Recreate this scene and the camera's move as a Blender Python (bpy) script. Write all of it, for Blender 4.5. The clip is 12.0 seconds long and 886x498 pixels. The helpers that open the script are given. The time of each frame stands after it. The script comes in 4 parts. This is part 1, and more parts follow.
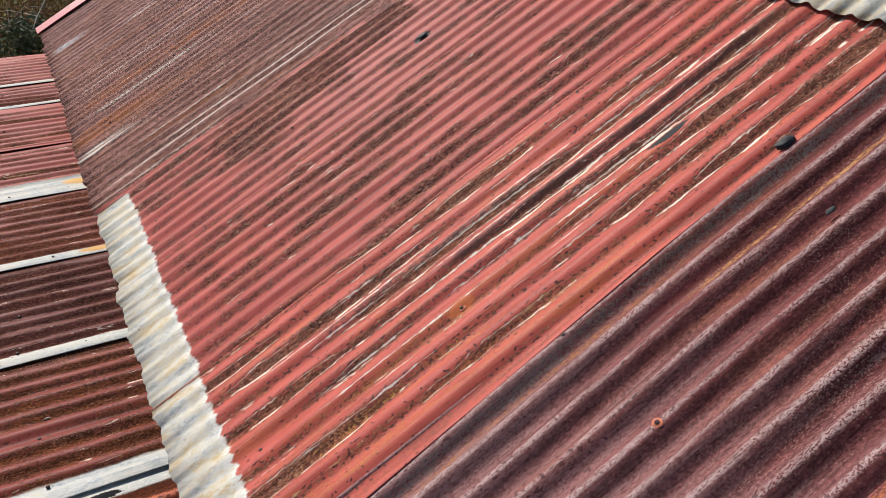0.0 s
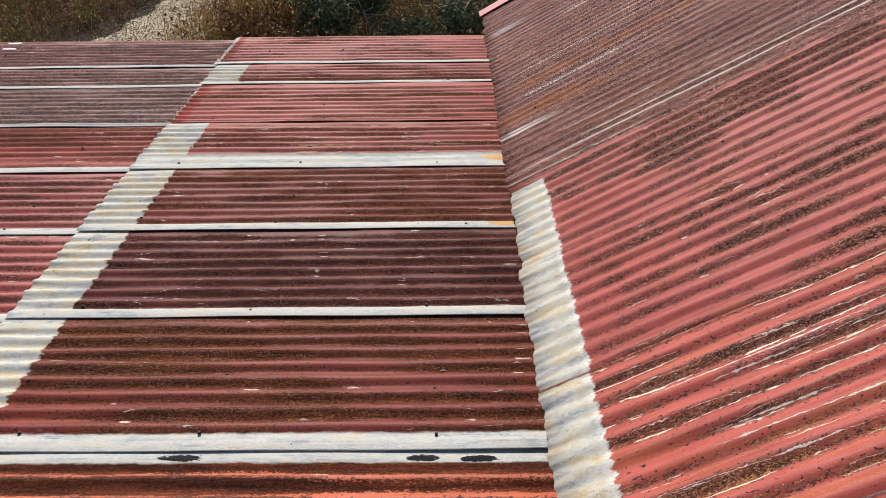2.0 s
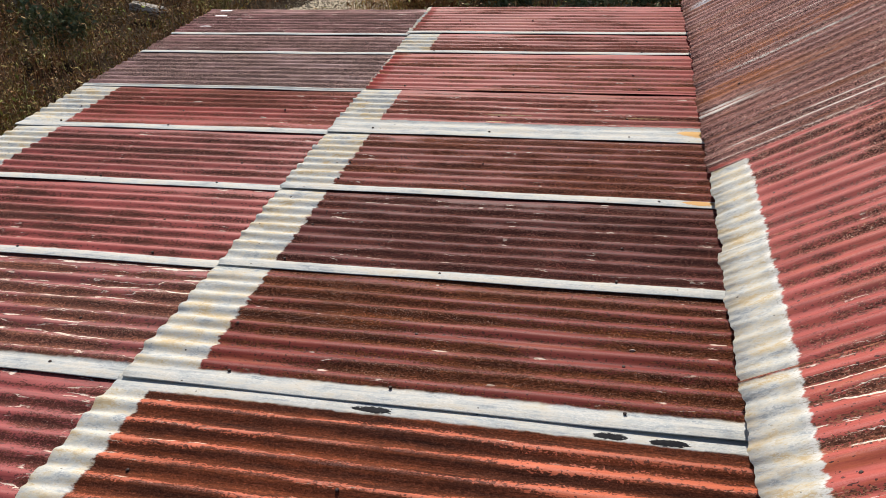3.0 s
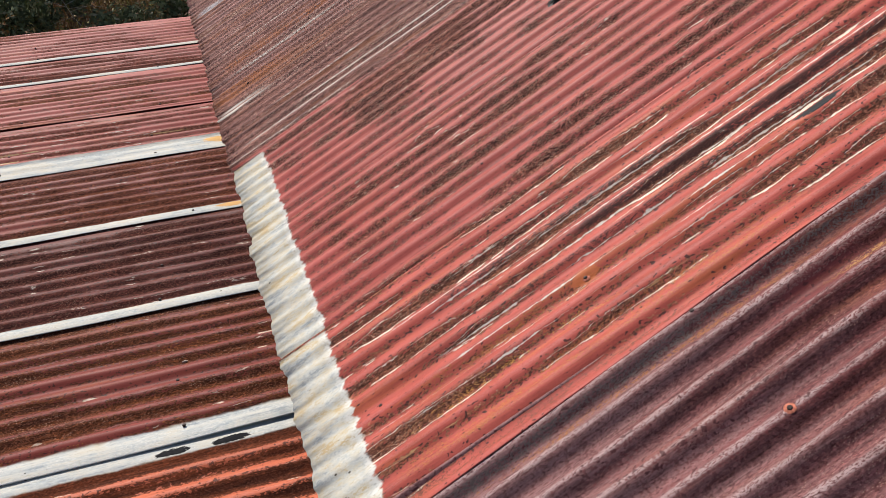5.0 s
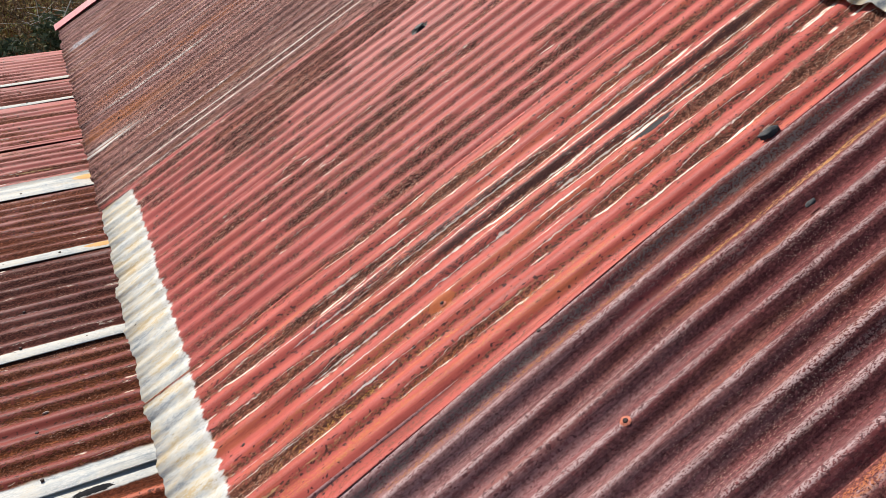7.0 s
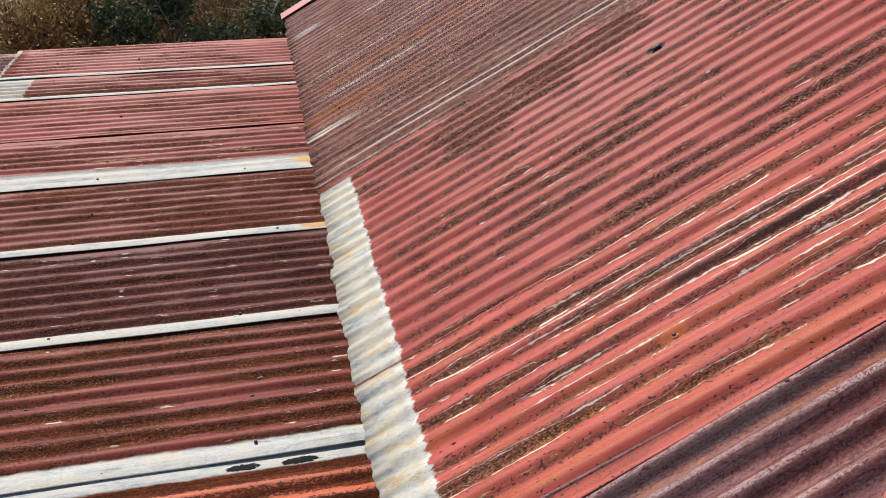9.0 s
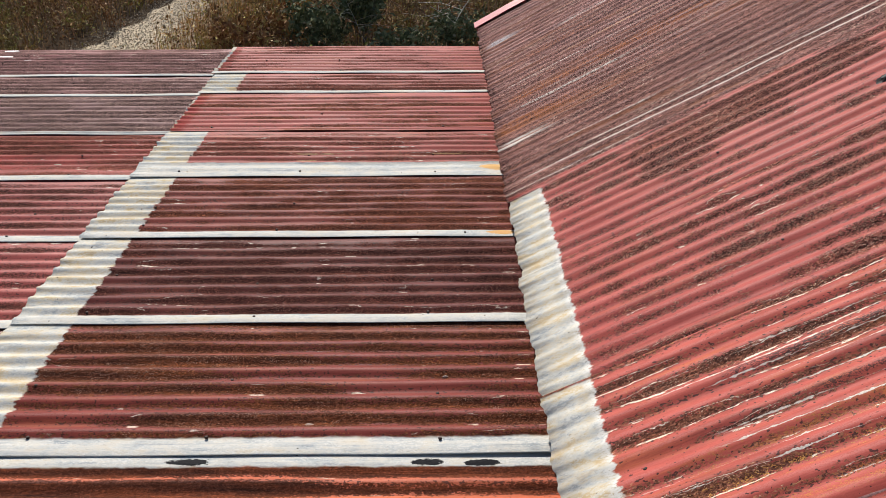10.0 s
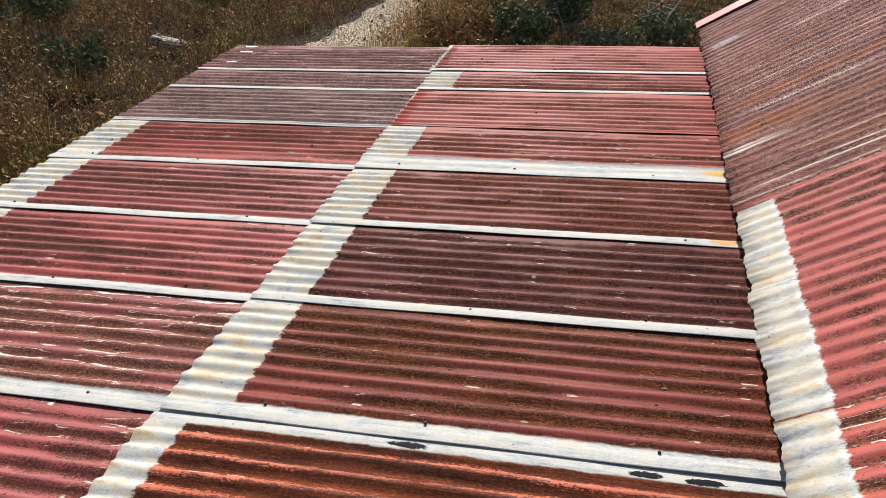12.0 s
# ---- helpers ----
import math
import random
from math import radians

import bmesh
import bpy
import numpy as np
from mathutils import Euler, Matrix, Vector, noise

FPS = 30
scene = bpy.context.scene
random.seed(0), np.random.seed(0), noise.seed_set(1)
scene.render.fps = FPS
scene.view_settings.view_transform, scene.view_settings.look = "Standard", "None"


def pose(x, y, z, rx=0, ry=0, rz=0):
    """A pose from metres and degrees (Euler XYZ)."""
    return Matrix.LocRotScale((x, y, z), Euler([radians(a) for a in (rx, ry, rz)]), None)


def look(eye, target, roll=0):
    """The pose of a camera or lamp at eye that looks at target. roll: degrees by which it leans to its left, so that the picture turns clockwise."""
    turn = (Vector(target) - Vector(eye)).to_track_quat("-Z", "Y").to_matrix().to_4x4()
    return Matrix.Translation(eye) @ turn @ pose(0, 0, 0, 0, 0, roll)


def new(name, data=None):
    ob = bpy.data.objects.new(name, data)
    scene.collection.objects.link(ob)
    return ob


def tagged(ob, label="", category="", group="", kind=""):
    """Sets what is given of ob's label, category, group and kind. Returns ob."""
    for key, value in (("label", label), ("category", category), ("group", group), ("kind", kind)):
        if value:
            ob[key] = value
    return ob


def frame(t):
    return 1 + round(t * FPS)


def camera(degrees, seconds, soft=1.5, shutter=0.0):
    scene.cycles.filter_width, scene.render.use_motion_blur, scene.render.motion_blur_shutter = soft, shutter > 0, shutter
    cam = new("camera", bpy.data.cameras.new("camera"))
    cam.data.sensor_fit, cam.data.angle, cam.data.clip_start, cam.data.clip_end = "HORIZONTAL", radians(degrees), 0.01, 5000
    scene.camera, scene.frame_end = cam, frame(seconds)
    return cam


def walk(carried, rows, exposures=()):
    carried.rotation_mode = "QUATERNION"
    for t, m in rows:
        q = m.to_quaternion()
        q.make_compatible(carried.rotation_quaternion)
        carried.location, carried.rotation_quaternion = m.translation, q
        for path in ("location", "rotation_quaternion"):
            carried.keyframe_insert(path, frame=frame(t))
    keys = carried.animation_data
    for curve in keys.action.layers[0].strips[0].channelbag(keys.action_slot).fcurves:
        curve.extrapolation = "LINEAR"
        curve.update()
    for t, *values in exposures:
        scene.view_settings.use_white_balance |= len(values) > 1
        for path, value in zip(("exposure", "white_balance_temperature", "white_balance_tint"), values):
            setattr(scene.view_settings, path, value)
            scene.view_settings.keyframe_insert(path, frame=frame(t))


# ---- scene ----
cam = camera(57.75, 12.0, soft=0.8)
PATH = [
    (0.000, -0.103, 0.068, 1.358, 60.93, -1.59, -27.26),
    (0.500, -0.129, 0.083, 1.351, 59.94, -1.19, -22.75),
    (1.000, -0.165, 0.115, 1.364, 59.75, -1.65, -16.13),
    (1.500, -0.206, 0.145, 1.366, 60.25, -1.25, -7.39),
    (2.000, -0.255, 0.151, 1.354, 60.36, -0.50, 0.26),
    (2.500, -0.322, 0.153, 1.340, 59.60, 0.54, 7.95),
    (2.700, -0.337, 0.150, 1.335, 59.22, 1.13, 10.08),
    (3.100, -0.353, 0.149, 1.333, 58.72, 2.11, 12.22),
    (3.500, -0.345, 0.151, 1.342, 58.67, 2.61, 10.50),
    (3.900, -0.313, 0.147, 1.355, 58.97, 2.56, 5.54),
    (4.300, -0.255, 0.129, 1.365, 59.50, 1.88, -2.07),
    (4.500, -0.220, 0.115, 1.368, 59.81, 1.38, -6.44),
    (5.000, -0.114, 0.078, 1.350, 58.54, 0.49, -18.74),
    (5.500, 0.009, 0.023, 1.335, 56.03, 0.48, -30.51),
    (6.000, 0.067, -0.015, 1.338, 56.17, -0.04, -36.36),
    (6.500, 0.049, 0.001, 1.362, 58.37, -0.17, -32.19),
    (7.000, 0.011, 0.030, 1.371, 60.00, 0.01, -25.47),
    (7.500, -0.034, 0.047, 1.374, 60.59, -0.42, -20.36),
    (7.700, -0.056, 0.057, 1.366, 60.88, -0.78, -18.66),
    (8.150, -0.100, 0.078, 1.357, 61.13, -1.35, -15.84),
    (8.600, -0.137, 0.096, 1.361, 60.87, -1.55, -14.09),
    (9.050, -0.173, 0.109, 1.369, 60.52, -1.50, -12.04),
    (9.500, -0.217, 0.113, 1.374, 60.52, -1.34, -8.32),
    (10.000, -0.297, 0.110, 1.374, 61.00, -1.05, -0.36),
    (10.500, -0.384, 0.107, 1.364, 61.27, 0.21, 10.87),
    (11.000, -0.409, 0.096, 1.357, 60.70, 0.59, 14.64),
    (11.500, -0.407, 0.100, 1.355, 59.85, 0.69, 14.19),
    (12.000, -0.420, 0.107, 1.369, 61.06, 1.78, 12.89),
]

walk(cam, [(t, pose(x, y, z, rx, ry, rz)) for t, x, y, z, rx, ry, rz in PATH],
     [(0.0, 0.34), (1.5, 0.28), (2.7, 0.30), (5.0, 0.32), (6.0, 0.50), (6.5, 0.56), (7.0, 0.54), (7.7, 0.46), (9.5, 0.32), (10.5, 0.42), (12.0, 0.54)])

# ---------------------------------------------------------------- light
SUN_ELEV, SUN_AZ = 40.0, -12.0   # degrees; the azimuth is counted from +y towards +x
world = bpy.data.worlds.new("sky_world")
scene.world = world
world.use_nodes = True
wt = world.node_tree
sky = wt.nodes.new("ShaderNodeTexSky")
sky.sky_type = "NISHITA"
sky.sun_disc = False
sky.sun_elevation = radians(SUN_ELEV)
sky.sun_rotation = radians(SUN_AZ)
wt.links.new(sky.outputs[0], wt.nodes["Background"].inputs[0])
wt.nodes["Background"].inputs[1].default_value = 0.085
sun_data = bpy.data.lights.new("sun", "SUN")
sun_data.energy, sun_data.angle, sun_data.color = 5.0, radians(0.55), (1.0, 0.95, 0.87)
sun = new("sun", sun_data)
sdir = Vector((math.sin(radians(SUN_AZ)) * math.cos(radians(SUN_ELEV)), math.cos(radians(SUN_AZ)) * math.cos(radians(SUN_ELEV)), math.sin(radians(SUN_ELEV))))
sun.matrix_world = look(sdir * 40, (0, 0, 0))

# ---------------------------------------------------------------- node helpers
P = 0.0678      # pitch of the corrugations


class Nodes:
    """Small helper that builds node graphs as expressions."""

    def __init__(self, name):
        self.mat = bpy.data.materials.new(name)
        self.mat.use_nodes = True
        self.t = self.mat.node_tree
        self.bsdf = self.t.nodes["Principled BSDF"]

    def put(self, sock, v):
        if isinstance(v, bpy.types.NodeSocket):
            self.t.links.new(v, sock)
        elif isinstance(v, tuple) and len(v) == 3 and sock.type == "RGBA":
            sock.default_value = (*v, 1)
        else:
            sock.default_value = v

    def m(self, op, a, b=0.0, c=0.0):
        n = self.t.nodes.new("ShaderNodeMath")
        n.operation = op
        for i, v in enumerate((a, b, c)):
            self.put(n.inputs[i], v)
        return n.outputs[0]

    def add(self, a, b): return self.m("ADD", a, b)
    def sub(self, a, b): return self.m("SUBTRACT", a, b)
    def mul(self, a, b): return self.m("MULTIPLY", a, b)
    def mx(self, a, b): return self.m("MAXIMUM", a, b)
    def mn(self, a, b): return self.m("MINIMUM", a, b)

    def step(self, x, lo, hi, a=0.0, b=1.0):
        n = self.t.nodes.new("ShaderNodeMapRange")
        n.interpolation_type = "SMOOTHSTEP"
        for i, v in enumerate((x, lo, hi, a, b)):
            self.put(n.inputs[i], v)
        return n.outputs[0]

    def vec(self, x, y, z=0.0):
        n = self.t.nodes.new("ShaderNodeCombineXYZ")
        for i, v in enumerate((x, y, z)):
            self.put(n.inputs[i], v)
        return n.outputs[0]

    def noise(self, v, scale=1.0, detail=3.0, rough=0.55, out=0):
        n = self.t.nodes.new("ShaderNodeTexNoise")
        self.put(n.inputs["Vector"], v)
        self.put(n.inputs["Scale"], scale)
        n.inputs["Detail"].default_value = detail
        n.inputs["Roughness"].default_value = rough
        return n.outputs[out]

    def cells(self, v):
        """Random value and distance to the middle of small irregular cells."""
        n = self.t.nodes.new("ShaderNodeTexVoronoi")
        self.put(n.inputs["Vector"], v)
        n.inputs["Scale"].default_value = 1.0
        return self.sep(n.outputs["Color"])[0], n.outputs["Distance"]

    def mix(self, f, a, b, mode="MIX"):
        n = self.t.nodes.new("ShaderNodeMix")
        n.data_type = "RGBA"
        n.blend_type = mode
        self.put(n.inputs[0], f)
        self.put(n.inputs[6], a)
        self.put(n.inputs[7], b)
        return n.outputs[2]

    def ramp(self, f, stops):
        n = self.t.nodes.new("ShaderNodeValToRGB")
        self.put(n.inputs[0], f)
        e = n.color_ramp.elements
        while len(e) < len(stops):
            e.new(0.5)
        for el, (pos, col) in zip(e, stops):
            el.position, el.color = pos, (*col, 1)
        return n.outputs[0]

    def sep(self, v):
        n = self.t.nodes.new("ShaderNodeSeparateXYZ")
        self.put(n.inputs[0], v)
        return n.outputs

    def uv(self, name):
        n = self.t.nodes.new("ShaderNodeUVMap")
        n.uv_map = name
        return n.outputs[0]

    def rand(self):
        return self.t.nodes.new("ShaderNodeObjectInfo").outputs["Random"]

    def island(self):
        return self.t.nodes.new("ShaderNodeNewGeometry").outputs["Random Per Island"]

    def obj(self):
        return self.t.nodes.new("ShaderNodeTexCoord").outputs["Object"]

    def bump(self, h, strength=0.3, dist=0.01):
        n = self.t.nodes.new("ShaderNodeBump")
        self.put(n.inputs["Strength"], strength)
        n.inputs["Distance"].default_value = dist
        self.put(n.inputs["Height"], h)
        self.put(self.bsdf.inputs["Normal"], n.outputs[0])

    def finish(self, col, rough=0.6, metal=0.0, spec=0.5):
        self.put(self.bsdf.inputs["Base Color"], col)
        self.put(self.bsdf.inputs["Roughness"], rough)
        self.put(self.bsdf.inputs["Metallic"], metal)
        self.put(self.bsdf.inputs["Specular IOR Level"], spec)
        return self.mat


def box_mask(n, U, V, wob, box):
    """1 inside the box u0..u1, v0..v1, with edges that wander."""
    u0, u1, v0, v1 = box[:4]
    s = 0.005
    Uw = n.add(U, wob)
    Vw = n.add(V, n.mul(wob, 0.35))
    a = n.mul(n.step(Uw, u0 - s, u0 + s), n.step(Uw, u1 - s, u1 + s, 1.0, 0.0))
    b = n.mul(n.step(Vw, v0 - s, v0 + s), n.step(Vw, v1 - s, v1 + s, 1.0, 0.0))
    return n.mul(a, b)


def sheet_material(name, paint, rust_dark, rust_warm, loss=0.5, edge=0.3, grain=0.5, valley=0.06, bare=(), tar=(), old=(),
                   streaks=(), rough=0.5, stretch=1.0, orange=0.25, band=0.48, wear=0.12, vc=1.13, mottle=0.0, crumb=0.0, area=0.26, pins=0.8, zk=0.68,
                   chalk=None, dots=0.9, spec=0.08, rust_runs=0.0):
    """Painted, rusting corrugated steel. Rust lies in strips along the furrows, whose width wanders down the slope.
    loss: share of paint gone; edge: pale flaking rims; band: how much the strips differ; area: patches across furrows;
    bare: boxes with no paint, down to the zinc; old: boxes where the paint is worn to rust; tar: (u, v, ru, rv) dabs;
    streaks: (v, width, u0, u1, colour, strength) long broken runs; chalk: (colour, u_end, amount) bloom towards the low end."""
    n = Nodes(name)
    r = n.rand()
    U, V, _ = n.sep(n.uv("roof"))
    off = n.mul(r, 37.0)
    big = n.noise(n.vec(n.mul(U, 1.6 * stretch), n.mul(V, 4.2), off), 1.0, 2.0)
    mid = n.noise(n.vec(n.mul(U, 10.0 * stretch + 3.0), n.mul(V, 52.0), off), 1.0, 4.0, 0.65)
    fine = n.noise(n.vec(n.mul(U, 95.0), n.mul(V, 210.0), off), 1.0, 3.0, 0.75)
    tiny = n.noise(n.vec(n.mul(U, 230.0), n.mul(V, 400.0), off), 1.0, 3.0, 0.7)
    wig = n.sub(n.noise(n.vec(n.mul(U, 42.0), n.mul(V, 70.0), n.add(off, 2.0)), 1.0, 3.0, 0.6), 0.5)
    wob = n.mul(n.sub(n.noise(n.vec(n.mul(U, 20.0), n.mul(V, 45.0), off), 1.0, 4.0, 0.65), 0.5), 0.05)
    g1, d1 = n.cells(n.vec(n.mul(U, 190.0), n.mul(V, 290.0), off))
    g2, d2 = n.cells(n.vec(n.mul(U, 330.0), n.mul(V, 480.0), n.add(off, 4.0)))
    crest = n.m("COSINE", n.mul(n.sub(V, vc + 0.004), 2 * math.pi / P))
    # strips along the furrows
    furrow = n.add(n.add(n.mul(n.sub(V, vc), 1.0 / P), 0.85), n.mul(wig, 0.14))
    fid = n.m("FLOOR", furrow)
    fx = n.sub(n.m("FRACT", furrow), 0.5)
    strip = n.noise(n.vec(n.mul(U, 5.0 * stretch), n.mul(fid, 7.31), off), 1.0, 3.0, 0.6)
    wid = n.add(n.mul(n.sub(strip, 0.5), band * 4.6), n.mul(n.sub(big, 0.5), area * 2.6))
    wid = n.add(n.add(wid, n.mul(n.sub(mid, 0.5), 0.75)), 0.62 * loss - 0.02)
    for b in old:
        wid = n.add(wid, n.mul(box_mask(n, U, V, n.mul(wob, 4.0), b), b[4] * 2.8))
    sd = n.sub(wid, n.mul(n.m("ABSOLUTE", fx), 0.55 + 5.0 * valley))
    ragged = n.add(n.mul(n.sub(g1, 0.5), 0.42 * dots), n.mul(n.sub(fine, 0.5), 0.30))
    worn = n.step(n.add(sd, ragged), -0.012, 0.012)
    # the paint: faint runs down the slope, chalky patches
    run = n.noise(n.vec(n.mul(U, 1.9), n.mul(V, 38.0), off), 1.0, 4.0, 0.6)
    pv = n.add(n.add(n.mul(run, 0.55), n.mul(n.noise(n.vec(n.mul(U, 5.0), n.mul(V, 9.0), n.add(off, 8.0)), 1.0, 3.0, 0.6), 0.3)), n.mul(fine, 0.15))
    light = tuple(min(1.0, c * 1.18 + 0.010) for c in paint)
    deep = tuple(c * 0.62 for c in paint)
    pcol = n.ramp(pv, [(0.36, deep), (0.5, paint), (0.66, light)])
    if rust_runs:
        # orange stain washed over the paint
        ro = n.noise(n.vec(n.mul(U, 2.6), n.mul(V, 24.0), n.add(off, 17.0)), 1.0, 4.0, 0.65)
        pcol = n.mix(n.step(ro, 0.50, 0.68, 0.0, rust_runs), pcol, (0.47, 0.145, 0.040))
    pcol = n.mix(n.step(sd, -0.30, 0.0, 0.0, 0.40), pcol, tuple(0.45 * a + 0.4 * b for a, b in zip(paint, rust_dark)))
    # the rust: dark scale, warm runs, single grains
    rv = n.add(n.mul(n.noise(n.vec(n.mul(U, 3.0), n.mul(V, 34.0), n.add(off, 5.0)), 1.0, 5.0, 0.7), 0.75), n.mul(fine, 0.25))
    mid_rust = tuple(0.55 * a + 0.45 * b for a, b in zip(rust_dark, rust_warm))
    rcol = n.ramp(rv, [(0.34, rust_dark), (0.58 - 0.12 * orange, mid_rust), (0.70 - 0.14 * orange, rust_warm)])
    k = min(1.0, 0.12 + grain)
    rcol = n.mix(k, rcol, n.ramp(g1, [(0.08, (0.20, 0.19, 0.19)), (0.45, (0.66, 0.64, 0.62)), (0.78, (1.15, 1.12, 1.08)), (0.97, (2.4, 2.4, 2.3))]), "MULTIPLY")
    rcol = n.mix(n.mul(n.step(g2, 0.74, 0.80), 0.55 * grain), rcol, tuple(0.7 * c + d for c, d in zip(rust_warm, (0.17, 0.09, 0.06))))
    col = n.mix(worn, pcol, rcol)
    if crumb:
        # loose pale scale on the rust
        where = n.step(n.add(n.mul(mid, 0.5), n.mul(strip, 0.5)), 0.42, 0.58)
        bits = n.mul(n.mul(n.step(n.add(n.mul(g2, 0.5), n.mul(where, 0.5)), 0.86, 0.90), n.step(d2, 0.30, 0.50, 1.0, 0.0)), worn)
        col = n.mix(n.mul(bits, crumb), col, (0.70, 0.54, 0.42))
    if mottle:
        # long warm, pale and dark runs down the slope, uneven in width
        ma = n.noise(n.vec(n.mul(U, 1.1), n.mul(V, 15.0), n.add(off, 21.0)), 1.0, 5.0, 0.7)
        mb = n.noise(n.vec(n.mul(U, 1.3), n.mul(V, 42.0), n.add(off, 27.0)), 1.0, 4.0, 0.7)
        gate = n.step(g1, 0.25, 0.45, 0.35, 1.0)
        col = n.mix(n.mul(n.step(ma, 0.50, 0.66, 0.0, mottle), gate), col, (0.25, 0.098, 0.046))
        col = n.mix(n.mul(n.step(mb, 0.55, 0.68, 0.0, mottle), n.step(g2, 0.35, 0.6)), col, (0.36, 0.265, 0.24))
        col = n.mix(n.mul(n.step(mb, 0.46, 0.34, 0.0, mottle), gate), col, (0.06, 0.034, 0.033))
    if chalk:
        ck = n.mul(n.step(n.add(U, n.mul(n.sub(run, 0.5), 1.6)), chalk[1] - 0.55, chalk[1] + 0.45, 1.0, 0.0), chalk[2])
        col = n.mix(n.mul(ck, n.step(g1, 0.1, 0.5, 0.45, 1.0)), col, chalk[0])
    # fine wear lines down the slope and grit
    scr = n.noise(n.vec(n.mul(U, 14.0), n.mul(V, 260.0), n.add(off, 31.0)), 1.0, 3.0, 0.65)
    col = n.mix(n.add(0.35, n.mul(worn, 0.4)), col, n.ramp(n.add(n.mul(scr, 0.6), n.mul(tiny, 0.4)), [(0.36, (0.50, 0.47, 0.47)), (0.5, (1.0, 1.0, 1.0)), (0.64, (1.42, 1.46, 1.46))]), "MULTIPLY")
    # rubbed crests, grainy and pale
    rub = n.step(n.add(crest, n.mul(n.sub(mid, 0.5), 1.5)), 0.62, 1.05)
    rub = n.mul(rub, n.mx(n.step(g2, 0.45, 0.6), n.step(tiny, 0.50, 0.56)))
    col = n.mix(n.mul(rub, wear), col, tuple(0.35 * c + d for c, d in zip(paint, (0.33, 0.265, 0.26))))
    # pits of rust in the paint, thicker beside the strips
    pit = n.mul(n.step(n.add(n.mul(n.step(sd, -0.55, 0.0), 0.10), n.noise(n.vec(n.mul(U, 85.0), n.mul(V, 120.0), n.add(off, 9.0)), 1.0, 1.0)), 0.690, 0.710), pins)
    col = n.mix(n.mul(pit, n.sub(1.0, worn)), col, rust_dark)
    # pale rims where the paint flakes: a thin clean line at one side of a strip, a lumpy one at the other
    if edge:
        lump_w = n.add(0.014, n.mul(n.mx(n.sub(mid, 0.44), 0.0), 0.42))
        low = n.step(fx, -0.02, 0.02, 1.0, 0.0)
        half = n.add(n.mul(low, lump_w), n.mul(n.sub(1.0, low), 0.014))
        d = n.m("ABSOLUTE", n.add(n.add(sd, n.mul(n.sub(fine, 0.5), 0.06)), 0.02))
        rim = n.step(n.sub(d, half), -0.010, 0.010, 1.0, 0.0)
        rim = n.mul(rim, n.step(n.m("ABSOLUTE", fx), 0.07, 0.13))
        rim = n.mul(rim, n.step(n.noise(n.vec(n.mul(U, 7.0), n.mul(fid, 3.7), n.add(off, 12.0)), 1.0, 3.0, 0.7), 0.62 - 0.20 * edge, 0.68 - 0.20 * edge))
        col = n.mix(n.mul(rim, min(1.0, 0.55 + 0.45 * edge)), col, n.ramp(tiny, [(0.35, (0.55, 0.42, 0.30)), (0.55, (0.78, 0.68, 0.58)), (0.7, (0.82, 0.77, 0.72))]))
    for v, w, u0, u1, c, k in streaks:
        vv = n.add(V, n.add(n.mul(wig, 0.012), n.mul(n.sub(mid, 0.5), 0.008 if w < 0.012 else 0.020)))
        away = n.m("ABSOLUTE", n.sub(vv, v))
        ends = n.mul(n.step(U, u0 - 0.05, u0 + 0.05), n.step(U, u1 - 0.15, u1 + 0.1, 1.0, 0.0))
        if w < 0.012:
            # a lumpy line that swells, thins out and stops
            swell = n.noise(n.vec(n.mul(U, 38.0), v * 91.0, off), 1.0, 4.0, 0.7)
            stop = n.noise(n.vec(n.mul(U, 3.5), v * 53.0, off), 1.0, 3.0, 0.6)
            wide = n.mul(n.mx(n.sub(swell, 0.33), 0.0), n.mul(n.step(stop, 0.56 - 0.24 * k, 0.66 - 0.24 * k), 1.7 * w))
            line = n.step(n.sub(away, wide), -0.0006, 0.0006, 1.0, 0.0)
        else:
            line = n.step(away, w * 0.25, w * 0.58, 1.0, 0.0)
            line = n.mul(line, n.step(n.add(n.add(n.mul(mid, 0.45), n.mul(fine, 0.35)), n.mul(g2, 0.20)), 0.56 - 0.20 * k, 0.62 - 0.20 * k))
        col = n.mix(n.mul(n.mul(line, ends), 0.88), col, n.mix(n.step(tiny, 0.42, 0.58), tuple(0.72 * x for x in c), c))
    rgh = n.add(rough + 0.05, n.mul(worn, 0.30))
    if bare:
        zinc, cool, rimw = None, None, None
        for b in bare:
            kz = box_mask(n, U, V, wob, b)
            zinc = kz if zinc is None else n.mx(zinc, kz)
            if len(b) > 4:
                cool = kz if cool is None else n.mx(cool, kz)
            elif b[0] < 0:
                kw = n.mul(n.step(n.add(U, n.mul(wob, 1.4)), b[1] - 0.030, b[1] - 0.004), kz)
                rimw = kw if rimw is None else n.mx(rimw, kw)
        zv = n.noise(n.vec(n.mul(U, 9.0), n.mul(V, 19.0), off), 1.0, 7.0, 0.78)
        zw = n.noise(n.vec(n.mul(U, 7.0), n.mul(V, 22.0), n.add(off, 3.0)), 1.0, 5.0, 0.7)
        zcol = n.ramp(zv, [(0.38, (0.40, 0.43, 0.45)), (0.455, (0.64, 0.64, 0.61)), (0.53, (0.74, 0.68, 0.56)), (0.62, (0.66, 0.50, 0.29))])
        zcol = n.mix(n.mul(n.step(zw, 0.50, 0.62, 0.0, 0.55), n.step(tiny, 0.40, 0.55, 0.5, 1.0)), zcol, (0.68, 0.52, 0.31))
